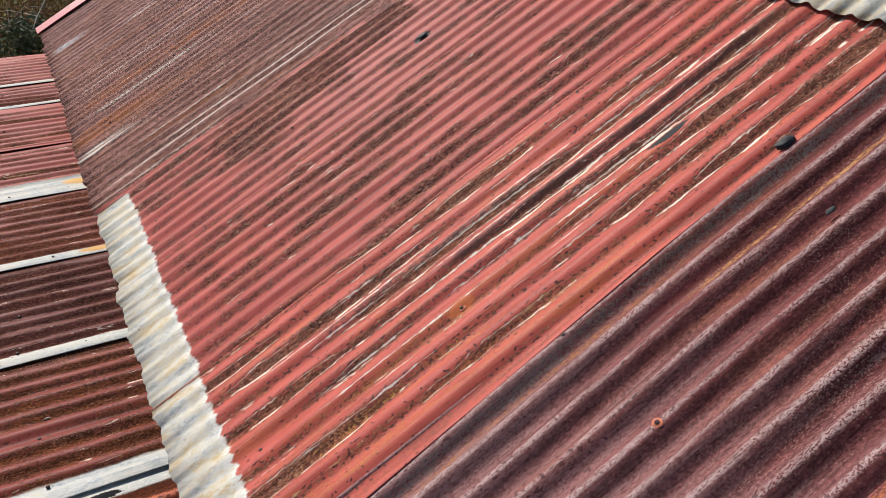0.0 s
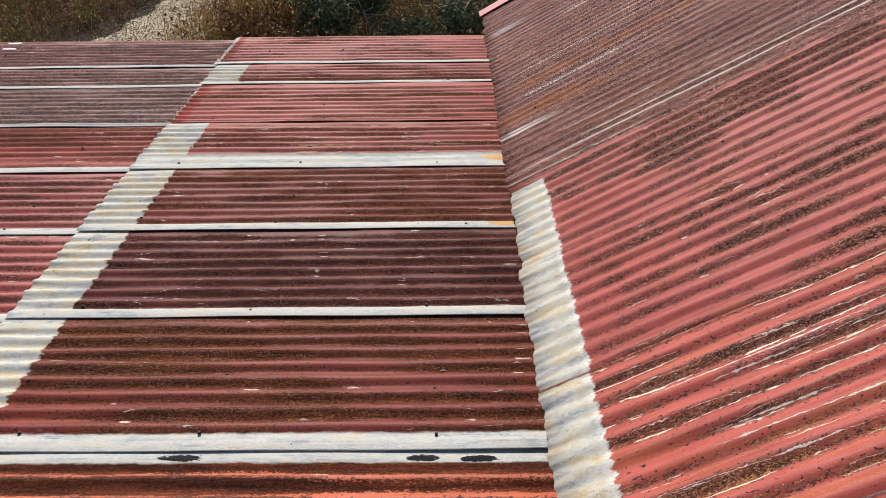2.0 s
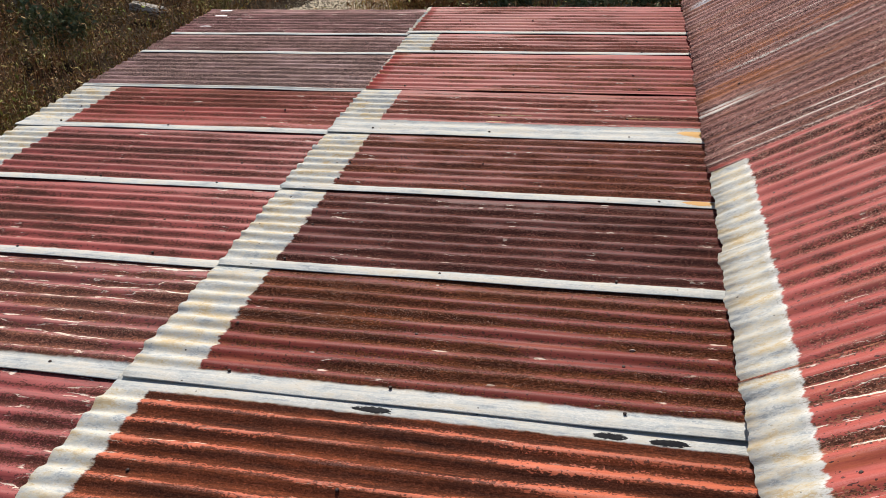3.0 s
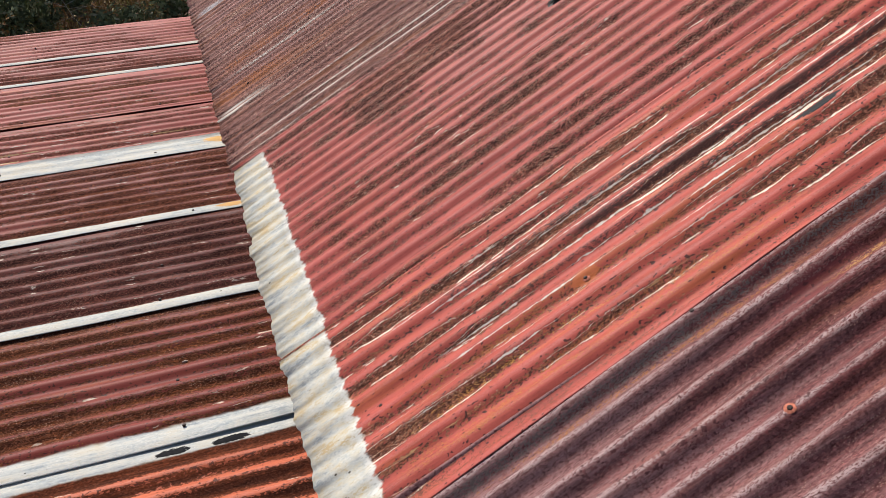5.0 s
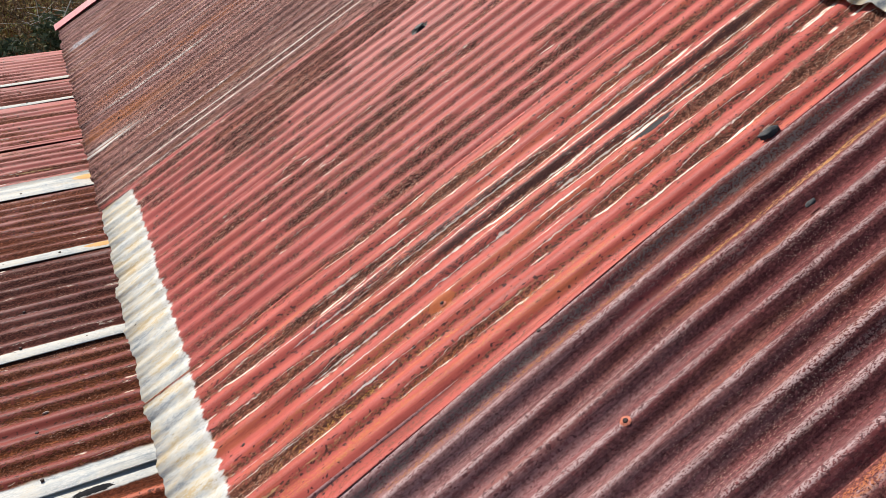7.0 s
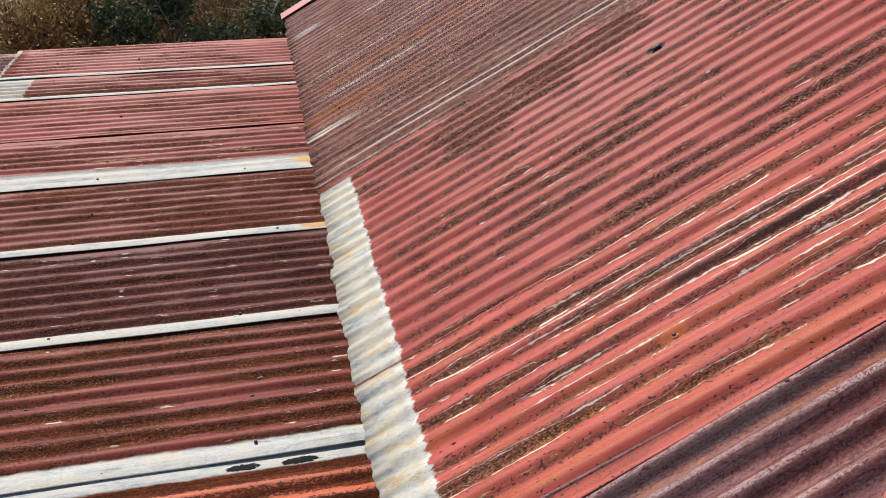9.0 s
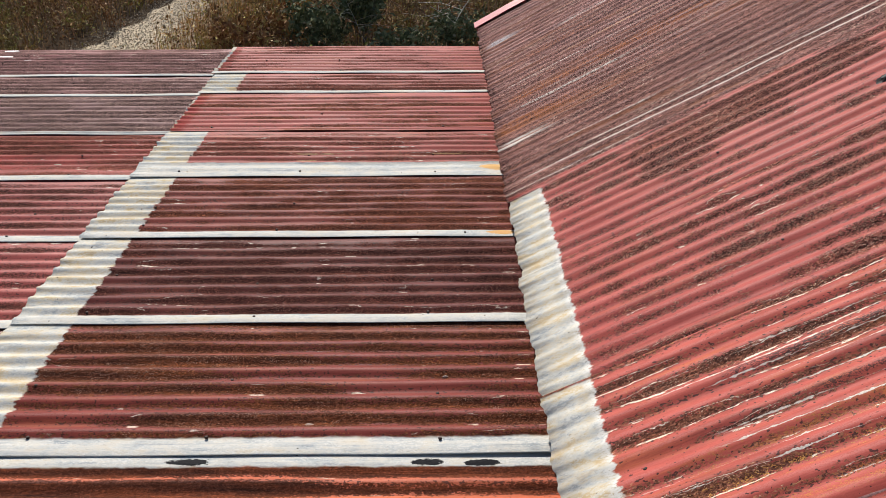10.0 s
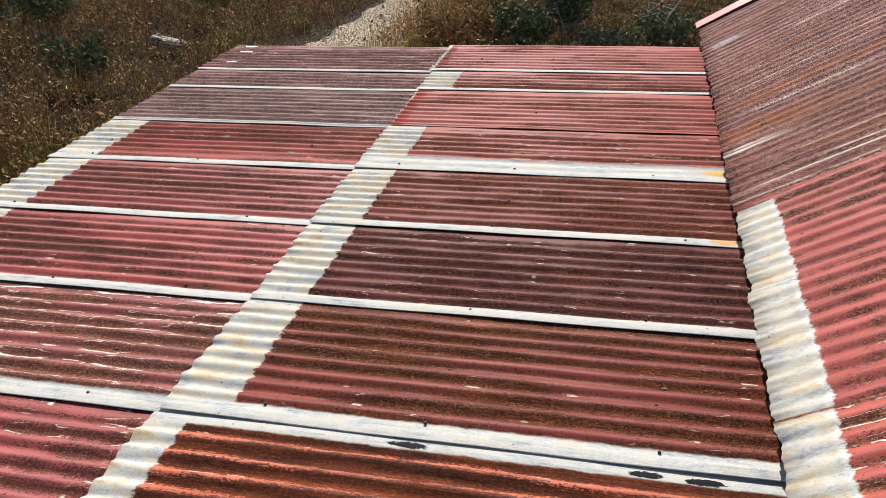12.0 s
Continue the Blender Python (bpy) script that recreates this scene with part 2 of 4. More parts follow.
        if cool is not None:
            cl = n.noise(n.vec(n.mul(U, 3.0), n.mul(V, 60.0), n.add(off, 6.0)), 1.0, 5.0, 0.7)
            zcol = n.mix(n.mul(cool, 0.85), zcol, n.ramp(n.add(n.mul(zv, 0.5), n.mul(cl, 0.5)), [(0.38, (0.30, 0.34, 0.37)), (0.46, (0.54, 0.56, 0.56)), (0.53, (0.70, 0.68, 0.63)), (0.64, (0.68, 0.60, 0.47))]))
        zcol = n.mix(n.mul(n.step(g1, 0.70, 0.80), n.step(zw, 0.46, 0.56, 0.55, 0.0)), zcol, (0.80, 0.78, 0.73))
        zcol = n.mix(n.step(fine, 0.36, 0.44, 0.45, 0.0), zcol, (0.44, 0.40, 0.34))
        if rimw is not None:
            zcol = n.mix(n.mul(rimw, n.step(fine, 0.40, 0.48)), zcol, (0.86, 0.83, 0.78))
        zcol = n.mix(1.0, zcol, (zk, zk, zk), "MULTIPLY")
        gd, dd0 = n.cells(n.vec(n.mul(U, 34.0), n.mul(V, 40.0), n.add(off, 7.0)))
        zcol = n.mix(n.mul(n.step(gd, 0.86, 0.88), n.step(dd0, 0.09, 0.13, 0.9, 0.0)), zcol, (0.05, 0.035, 0.025))
        col = n.mix(zinc, col, zcol)
        rgh = n.add(n.mul(rgh, n.sub(1.0, zinc)), n.mul(zinc, 0.78))
    for u, v, ru, rv_, *tone in tar:
        dd = n.add(n.m("POWER", n.m("DIVIDE", n.sub(U, u), ru), 2.0), n.m("POWER", n.m("DIVIDE", n.sub(V, v), rv_), 2.0))
        dd = n.add(dd, n.mul(n.sub(n.add(n.mul(mid, 0.5), n.mul(fine, 0.5)), 0.5), 4.4))
        kt = n.step(dd, 0.85, 1.05, 1.0, 0.0)
        col = n.mix(n.mul(kt, 0.85) if tone else kt, col, tone[0] if tone else (0.014, 0.014, 0.016))
    n.bump(n.add(n.mul(fine, n.add(0.12, n.mul(worn, 0.5))), n.mul(n.add(tiny, g1), n.mul(worn, 0.5))), 0.5, 0.0024)
    return n.finish(col, rgh, 0.0, n.sub(spec, n.mul(worn, spec * 0.6)))


RED, PINK = (0.362, 0.073, 0.057), (0.322, 0.064, 0.054)
MAROON = (0.25, 0.040, 0.034)
RUST_D, RUST_W = (0.050, 0.024, 0.020), (0.34, 0.11, 0.045)
PUR_D = (0.075, 0.034, 0.036)
PINK_RUN = (0.52, 0.37, 0.34)
WHITE_RUN, ORANGE_RUN, OCHRE = (0.70, 0.63, 0.56), (0.38, 0.135, 0.052), (0.50, 0.31, 0.15)

# ---------------------------------------------------------------- plan of the roofs
# main roof: u runs up the slope from its lower edge, v along the building; lean-to roof: u runs down the slope
BEND_A, BEND_B, DROP = 1.175, 29.48, 0.1207
main_frame = pose(0, 0, 0, 0, -BEND_B, 0)
lean_frame = pose(0, 0, -DROP, 0, -BEND_A, 0)
GROUND = -2.55


def new_empty(name, m):
    e = new(name)
    e.matrix_world = m
    return e


def part(name, bm, material, parent, label=""):
    me = bpy.data.meshes.new(name)
    bm.to_mesh(me)
    bm.free()
    for f in me.polygons:
        f.use_smooth = True
    me.materials.append(material)
    ob = new(name, me)
    ob.parent = parent
    if label:
        ob["label"] = label
    return ob


def corrugated(name, parent, mat, u0, u1, v0, v1, side=1, lift=0.014, top=0.0, seed=0, label="", lower_rise=0.0, amp=0.0056, flip=False, vc=1.13, flat=0.0, ease=0.0, drift=(0.0, 0.0, 1.0), fan=0.0, edge_fan=0.0):
    """One corrugated sheet in its roof's frame: u0 is the low end of the main roof's sheets or the upper end of the lean-to's;
    side -1 lays u along -x. The edge at v0 lies on its neighbour, raised by lift."""
    rnd = random.Random(seed)
    nv = max(8, int(round((v1 - v0) / P * 14)))
    nu = 22
    ph = [rnd.uniform(0, 6.28) for _ in range(8)]
    verts, uvs = [], []
    for layer in (0, 1):
        for i in range(nu + 1):
            s = i / nu
            for j in range(nv + 1):
                v = v0 + (v1 - v0) * j / nv
                k = (v - v0) / (v1 - v0)
                rag = 0.004 * math.sin(v * 23 + ph[0]) + 0.003 * math.sin(v * 61 + ph[1]) + 0.0015 * math.sin(v * 190 + ph[6])
                skew = 0.006 * math.sin(ph[2]) * (k - 0.5)
                u = u0 + (u1 - u0) * s + (rag + skew) * (1 if s in (0, 1) else 0.3)
                wander = 0.0016 * math.sin(u * 1.9 + ph[3]) + 0.0007 * math.sin(u * 6.1 + ph[4])
                a = amp
                if flat:
                    e = min(1.0, max(0.0, (v - v0 - 0.7 * flat) / (0.5 * flat)))
                    f = min(1.0, max(0.0, (v1 - v - 0.085) / 0.04))
                    a *= (0.2 + 0.8 * e * e * (3 - 2 * e)) * (0.2 + 0.8 * f * f * (3 - 2 * f))
                if ease:
                    a *= 1 - ease * max(0.0, 1 - max(0.0, u - 0.09) / 0.09)
                turn = drift[0] * min(1.0, max(0.0, (v - drift[1]) / (drift[2] - drift[1]))) + fan * (min(u, 1.15) - 0.45) * k
                h = a * math.cos(2 * math.pi * (v - vc - turn) / P) - amp
                h += lift * (k if flip else 1 - k) ** 1.3 + top
                h += 0.0012 * math.sin(u * 2.7 + v * 3.1 + ph[5]) + 0.0009 * math.sin(u * 9 + ph[7] + v * 17)
                # lifted, dented free edge
                h += 0.0015 * lift / 0.016 * math.exp(-(v - v0) / 0.03) * math.sin(u * 7 + ph[1])
                h += lower_rise * max(0.0, s - 0.8) / 0.2
                # the lapping edge follows the ridge below it
                slip = (edge_fan * (min(u, 1.15) - 0.45) - 0.0065) * max(0.0, 1 - (v - v0) / 0.06) if edge_fan else 0.0
                verts.append((side * u, v + wander + slip, h - 0.0008 * layer))
                uvs.append((u, v - turn))
    w = nv + 1
    base = (nu + 1) * w
    faces = []
    for i in range(nu):
        for j in range(nv):
            a = i * w + j
            q = (a, a + w, a + w + 1, a + 1)
            faces.append(q if side == 1 else q[::-1])
            q2 = tuple(base + x for x in q)
            faces.append(q2[::-1] if side == 1 else q2)
    rimv = [j for j in range(w)] + [i * w + nv for i in range(1, nu + 1)] + [nu * w + j for j in range(nv - 1, -1, -1)] + [i * w for i in range(nu - 1, 0, -1)]
    for a, b in zip(rimv, rimv[1:] + rimv[:1]):
        q = (a, b, base + b, base + a)
        faces.append(q if side == 1 else q[::-1])
    me = bpy.data.meshes.new(name)
    me.from_pydata(verts, [], faces)
    layer = me.uv_layers.new(name="roof")
    idx = np.empty(len(me.loops), dtype=np.int32)
    me.loops.foreach_get("vertex_index", idx)
    layer.data.foreach_set("uv", np.array(uvs, dtype=np.float32)[idx].ravel())
    me.polygons.foreach_set("use_smooth", [k < 2 * nu * nv for k in range(len(me.polygons))])
    me.materials.append(mat)
    ob = new(name, me)
    ob.parent = parent
    if label:
        ob["label"] = label
    return ob


# ---------------------------------------------------------------- main roof
main_roof = tagged(new_empty("main_roof", main_frame), "steep roof of rusted and red-painted corrugated steel sheets", "roof", kind="structure")
lean_roof = tagged(new_empty("lean_to_roof", lean_frame), "low lean-to roof of red corrugated sheets with bare zinc laps", "roof", kind="structure")

m_near = sheet_material("rusted_purple_sheet", (0.150, 0.042, 0.042), (0.072, 0.026, 0.028), (0.21, 0.072, 0.064), vc=1.103, loss=0.75, edge=0.0, grain=0.5, crumb=0.25, valley=0.03, stretch=0.5, orange=0.6, mottle=0.25,
                        streaks=((0.440, 0.009, 0.2, 1.9, (0.66, 0.57, 0.51), 0.75), (0.506, 0.030, 0.3, 1.9, (0.36, 0.125, 0.055), 0.35), (0.25, 0.010, 0.1, 1.9, OCHRE, 0.2)), rough=0.55, wear=0.6)
m_near2 = sheet_material("dark_plum_sheet", (0.132, 0.030, 0.031), (0.062, 0.021, 0.023), (0.165, 0.050, 0.049), vc=1.1035, loss=0.62, edge=0.0, grain=0.25, crumb=0.22, valley=0.04, stretch=0.35, orange=0.5, chalk=((0.23, 0.130, 0.130), 0.85, 0.72),
                         mottle=0.30,
                         streaks=((1.062, 0.020, 0.0, 1.1, (0.30, 0.13, 0.06), 0.25), (0.992, 0.016, 1.1, 1.9, (0.42, 0.22, 0.09), 0.35), (1.085, 0.026, 0.0, 1.9, (0.16, 0.125, 0.115), 0.45), (0.528, 0.010, 0.4, 0.95, WHITE_RUN, 0.55)), rough=0.5, wear=0.75)
STREAK_RUST = (0.048, 0.022, 0.021)
m_streak = sheet_material("red_sheet_with_flaked_streaks", RED, STREAK_RUST, (0.25, 0.095, 0.055), dots=1.2, loss=0.40, edge=1.0, grain=0.6, valley=0.24, stretch=0.30, orange=0.4, band=0.50, area=0.34, crumb=0.6, mottle=0.0, rust_runs=0.32, pins=0.9,
                          bare=((-1, 0.142, 1.1, 1.78),),
                          streaks=((1.38, 0.05, 0.3, 1.0, ORANGE_RUN, 0.14), (1.22, 0.06, 0.2, 1.2, (0.42, 0.14, 0.05), 0.16), (1.16, 0.03, 0.1, 1.6, (0.16, 0.06, 0.04), 0.30), (1.30, 0.04, 0.25, 0.8, (0.50, 0.24, 0.06), 0.05),
                                   (1.525, 0.030, 0.8, 1.9, STREAK_RUST, 0.9), (1.60, 0.026, 0.45, 1.2, STREAK_RUST, 0.5), (1.46, 0.022, 0.6, 1.8, STREAK_RUST, 0.5),
                                   (1.505, 0.0066, 0.6, 1.8, WHITE_RUN, 0.58), (1.545, 0.0064, 0.5, 1.9, WHITE_RUN, 0.52), (1.445, 0.0060, 0.4, 1.8, WHITE_RUN, 0.48), (1.475, 0.0050, 0.9, 1.7, WHITE_RUN, 0.3),
                                   (1.588, 0.0062, 0.4, 1.5, WHITE_RUN, 0.48), (1.615, 0.0074, 0.3, 1.5, WHITE_RUN, 0.45), (1.40, 0.0062, 0.4, 1.5, WHITE_RUN, 0.45), (1.36, 0.0052, 0.2, 1.3, WHITE_RUN, 0.3),
                                   (1.325, 0.0056, 0.25, 1.1, WHITE_RUN, 0.35), (1.66, 0.0062, 0.5, 1.3, WHITE_RUN, 0.3), (1.25, 0.009, 0.2, 0.9, OCHRE, 0.3)),
                          old=((0.45, 1.9, 1.42, 1.62, 0.03),), tar=((1.39, 1.414, 0.062, 0.014), (0.10, 1.185, 0.03, 0.02, (0.13, 0.05, 0.025)), (0.05, 1.24, 0.02, 0.012, (0.16, 0.07, 0.03)),
                                                                    (0.749, 1.385, 0.035, 0.018, (0.46, 0.13, 0.05))))
m_red1 = sheet_material("weathered_red_sheet", PINK, (0.066, 0.026, 0.025), (0.25, 0.085, 0.058), loss=0.12, band=0.62, edge=0.3, grain=0.8, crumb=0.7, dots=1.5, valley=0.15, area=0.40, stretch=0.7, pins=0.6, rust_runs=0.12, bare=((-1, 0.146, 1.70, 2.40),),
                        old=((0.25, 1.1, 1.95, 2.3, 0.025),))
m_red2 = sheet_material("red_sheet_worn_to_rust", PINK, (0.072, 0.030, 0.030), (0.26, 0.100, 0.072), loss=0.13, band=0.62, edge=0.25, grain=0.8, crumb=0.7, dots=1.5, valley=0.14, area=0.42, stretch=0.7, pins=0.6, rust_runs=0.12,
                        bare=((-1, 0.148, 2.30, 2.962),), tar=((1.309, 2.597, 0.034, 0.018),),
                        old=((0.50, 1.05, 2.62, 2.97, 0.13), (0.80, 1.4, 2.78, 2.97, 0.16), (0.6, 1.0, 2.45, 2.60, 0.04), (1.5, 2.0, 2.4, 2.8, 0.05)))
m_pur = sheet_material("brown_purple_rusted_sheet", (0.195, 0.083, 0.082), (0.072, 0.035, 0.036), (0.27, 0.130, 0.112), loss=0.72, edge=0.15, grain=0.9, valley=0.02, stretch=0.2, band=0.22, mottle=0.6, crumb=1.0,
                       streaks=((3.12, 0.016, 0.10, 1.6, WHITE_RUN, 0.9), (3.165, 0.013, 0.4, 1.9, WHITE_RUN, 0.8), (3.505, 0.028, -0.1, 0.24, (0.72, 0.66, 0.60), 1.2), (3.545, 0.020, 0.02, 0.22, (0.72, 0.66, 0.60), 0.9), (3.03, 0.012, 0.0, 0.6, WHITE_RUN, 0.4),
                                (3.30, 0.012, 0.3, 1.2, WHITE_RUN, 0.3), (3.72, 0.16, 0.0, 0.42, ORANGE_RUN, 0.32), (3.90, 0.020, 0.15, 0.75, WHITE_RUN, 0.45), (4.05, 0.09, 0.1, 1.6, ORANGE_RUN, 0.22)), rough=0.55, orange=0.5, wear=0.12)
m_pur2 = sheet_material("grey_brown_rusted_sheet", (0.235, 0.110, 0.112), (0.086, 0.044, 0.046), (0.30, 0.155, 0.140), loss=0.68, edge=0.15, grain=0.9, valley=0.02, stretch=0.2, band=0.22, mottle=0.6, crumb=1.0,
                        streaks=((4.40, 0.030, 0.45, 1.2, OCHRE, 0.5), (4.62, 0.09, 0.0, 0.7, ORANGE_RUN, 0.12), (5.20, 0.10, 0.06, 0.24, (0.56, 0.57, 0.60), 0.55),
                                 (4.9, 0.020, 0.5, 1.6, WHITE_RUN, 0.35), (4.28, 0.014, 0.1, 0.9, WHITE_RUN, 0.4)), rough=0.55, orange=0.5, wear=0.12)
m_upper = sheet_material("bare_pale_zinc_sheet", MAROON, RUST_D, RUST_W, loss=0.6, bare=((0, 9, -9, 9),))

seams = [-1.31, -0.70, -0.09, 0.52, 1.13, 1.742, 2.352, 2.962, 3.572, 4.182, 4.792, 5.402]
main_mats = [m_near, m_near, m_near, m_near2, m_streak, m_red1, m_red2, m_pur, m_pur, m_pur2, m_pur2, m_pur2]
main_labels = {0: "purple-brown rusted sheet", 1: "dark plum sheet with pale runs", 2: "red sheet with flaked white streaks", 3: "weathered red sheet"}
for i, v0 in enumerate(seams):
    v1 = (seams[i + 1] if i + 1 < len(seams) else 5.80) + 0.045
    low = 0.004 * math.sin(i * 2.3)
    if i < 4:
        low -= 0.01
    corrugated("roof_sheet", main_roof, main_mats[i], low, 2.05, v0, v1, 1, 0.0036 if i > 3 else 0.0008, 0.0, 10 + i, flip=True, drift=(0.012, 0.455, 0.51) if i == 2 else (0.015, 0.80, 1.13) if i == 3 else (0.0, 0.0, 1.0), fan=0.028 if i == 3 else 0.0, edge_fan=0.028 if i == 4 else 0.0, ease=0.7 if 3 < i < 7 else 0.0, vc=1.103 if i < 3 else 1.1035 if i == 3 else 1.13,
               amp=0.0084 if i < 4 else 0.0045 if i < 7 else 0.0027, label="rusted purple-brown corrugated sheet" if i < 4 or i > 6 else "red-painted corrugated sheet with rust streaks and a bare lower edge")
for i in range(7):
    v0 = -1.31 + 1.02 * i
    corrugated("upper_sheet", main_roof, m_upper, 1.90, 4.3, v0, v0 + 1.07, 1, 0.007, 0.012, 40 + i, amp=0.0052, label="pale bare zinc corrugated sheet")

# ---------------------------------------------------------------- lean-to roof
laps = [-1.30, -0.70, -0.10, 0.50, 1.10, 1.697, 2.310, 2.910, 3.503, 4.090, 4.722, 5.122]
FAR = 5.77


def strip_along(v, w):
    return (-1, 9, v - 0.05, v + w, 1)


def lean_mat(name, v0, edge_w, low, paint, rd, rw, loss, row, **kw):
    bare = [strip_along(v0, edge_w)] if edge_w else []
    if low:
        bare.append((low, 9, -9, 9))
    bare += kw.pop("more", [])
    return sheet_material(name, paint, rd, rw, loss=loss, bare=bare, vc=v0 + 0.025, zk=0.72, **kw)


BR_D, BR_W = (0.052, 0.016, 0.014), (0.18, 0.052, 0.036)
row1 = [
    None, None, None, None,
    lean_mat("orange_red_sheet", 1.10, 0.06, 1.575, (0.44, 0.105, 0.052), (0.030, 0.012, 0.009), (0.15, 0.040, 0.018), 1.10, 1, valley=0.24, edge=0.2, grain=0.2, orange=0.7, stretch=0.5,
             more=[(-1, 9, 1.655, 9, 1)], tar=((0.92, 1.672, 0.06, 0.014), (0.30, 1.672, 0.045, 0.012), (0.16, 1.668, 0.05, 0.012))),
    lean_mat("brown_red_sheet", 1.697, 0.068, 1.478, (0.172, 0.030, 0.023), (0.032, 0.011, 0.009), (0.16, 0.050, 0.020), 0.48, 1, rust_runs=0.15, valley=0.10, edge=0.22, crumb=0.3, grain=0.5, orange=0.4, stretch=0.26),
    lean_mat("dark_maroon_sheet", 2.310, 0.055, 1.480, (0.112, 0.021, 0.018), (0.034, 0.012, 0.011), (0.12, 0.036, 0.026), 0.50, 1, rust_runs=0.12, valley=0.08, edge=0.25, crumb=0.18, grain=0.5, stretch=0.4),
    lean_mat("maroon_sheet", 2.910, 0.058, 1.475, (0.189, 0.034, 0.025), BR_D, (0.20, 0.062, 0.030), 0.40, 1, valley=0.06, edge=0.25, crumb=0.15, grain=0.5, stretch=0.4, streaks=((3.36, 0.018, 0.75, 1.15, WHITE_RUN, 0.9),), tar=((0.02, 2.945, 0.06, 0.022, (0.58, 0.30, 0.08)),)),
    lean_mat("faded_red_sheet", 3.503, 0.155, 1.470, (0.275, 0.045, 0.036), (0.11, 0.036, 0.026), BR_W, 0.10, 1, valley=0.10, rust_runs=0.3, edge=0.4, crumb=0.3, stretch=0.28, grain=0.5, streaks=((3.78, 0.010, 0.15, 1.0, OCHRE, 0.25), (3.86, 0.008, 0.3, 1.3, WHITE_RUN, 0.18), (3.95, 0.008, 0.2, 0.8, WHITE_RUN, 0.15)), tar=((0.0, 3.60, 0.07, 0.035, (0.60, 0.33, 0.09)), (0.9, 3.70, 0.05, 0.004, (0.6, 0.4, 0.2)))),
    lean_mat("red_sheet", 4.090, 0.0, 1.675, (0.315, 0.052, 0.043), (0.11, 0.036, 0.026), (0.23, 0.08, 0.04), 0.02, 1, valley=0.10, rust_runs=0.35, edge=0.1, crumb=0.15, stretch=0.28, grain=0.5),
    lean_mat("narrow_red_sheet", 4.722, 0.050, 1.482, (0.285, 0.046, 0.038), (0.11, 0.036, 0.026), BR_W, 0.12, 1, valley=0.10, rust_runs=0.25, edge=0.1, crumb=0.15, stretch=0.28, grain=0.5),
    lean_mat("end_red_sheet", 5.122, 0.055, 1.685, (0.33, 0.056, 0.046), (0.11, 0.036, 0.026), BR_W, 0.04, 1, valley=0.10, rust_runs=0.25, edge=0.15, crumb=0.15, stretch=0.28, grain=0.5),
]
row2 = [
    None, None, None, None,
    lean_mat("plum_red_sheet", 1.10, 0.06, 3.15, (0.29, 0.058, 0.052), BR_D, BR_W, 0.34, 2, spec=0.25, valley=0.06, edge=0.6, crumb=0.3, grain=0.3, stretch=0.5),
    lean_mat("scarred_red_sheet", 1.697, 0.075, 3.15, (0.255, 0.056, 0.050), (0.060, 0.024, 0.020), (0.24, 0.085, 0.050), 0.46, 2, spec=0.25, valley=0.06, edge=0.9, crumb=0.3, grain=0.5, stretch=0.4),
    lean_mat("red_sheet_with_dark_patches", 2.310, 0.055, 3.15, (0.31, 0.060, 0.050), BR_D, BR_W, 0.20, 2, spec=0.2, valley=0.05, edge=0.15, crumb=0.15, stretch=0.28, grain=0.5),
    lean_mat("red_sheet_over_the_eave", 2.910, 0.055, 3.135, (0.28, 0.054, 0.045), BR_D, BR_W, 0.20, 2, spec=0.2, valley=0.05, edge=0.1, crumb=0.15, stretch=0.28, grain=0.5),
    lean_mat("red_sheet_by_the_grey_ones", 3.503, 0.058, 3.150, (0.295, 0.054, 0.043), (0.11, 0.036, 0.026), BR_W, 0.34, 2, valley=0.05, edge=0.15, crumb=0.15, stretch=0.28, grain=0.5),
    lean_mat("grey_purple_sheet", 4.090, 0.055, 0, (0.255, 0.138, 0.130), (0.095, 0.058, 0.056), (0.29, 0.185, 0.165), 0.52, 2, valley=0.04, edge=0.2, crumb=0.3, stretch=0.45, grain=0.9),
    lean_mat("grey_brown_narrow_sheet", 4.722, 0.045, 0, (0.273, 0.125, 0.117), (0.095, 0.054, 0.052), (0.29, 0.17, 0.15), 0.50, 2, valley=0.04, edge=0.3, crumb=0.3, stretch=0.45, grain=0.8),
    lean_mat("plum_end_sheet", 5.122, 0.045, 0, (0.264, 0.096, 0.092), (0.09, 0.046, 0.046), (0.26, 0.14, 0.125), 0.44, 2, valley=0.04, edge=0.4, crumb=0.3, stretch=0.45, grain=0.7),
]
for i in range(4):
    row1[i], row2[i] = row1[5], row2[5]
strips = [0.06] * 5 + [0.068, 0.055, 0.058, 0.155, 0.02, 0.05, 0.055]
for i, v0 in enumerate(laps):
    v1 = (laps[i + 1] + 0.05) if i + 1 < len(laps) else FAR
    cut = [1.689, 1.689, 1.689, 1.689, 1.700, 1.690, 1.686, 1.692, 1.688, 1.682, 1.688, 1.706][i]
    eave = 3.395 + 0.008 * math.sin(i * 1.7)
    corrugated("roof_sheet", lean_roof, row2[i], 1.52, eave, v0, v1, -1, 0.0064, -0.010, 80 + i, vc=v0 + 0.025, flat=strips[i], label=
               "grey-purple weathered corrugated sheet" if i > 8 else "red-painted corrugated sheet with a bare pale edge")
    corrugated("roof_sheet", lean_roof, row1[i], -0.16, cut, v0, v1, -1, 0.0064, 0.006, 60 + i, vc=v0 + 0.025, flat=strips[i], label="red-brown corrugated sheet with bare pale edges")


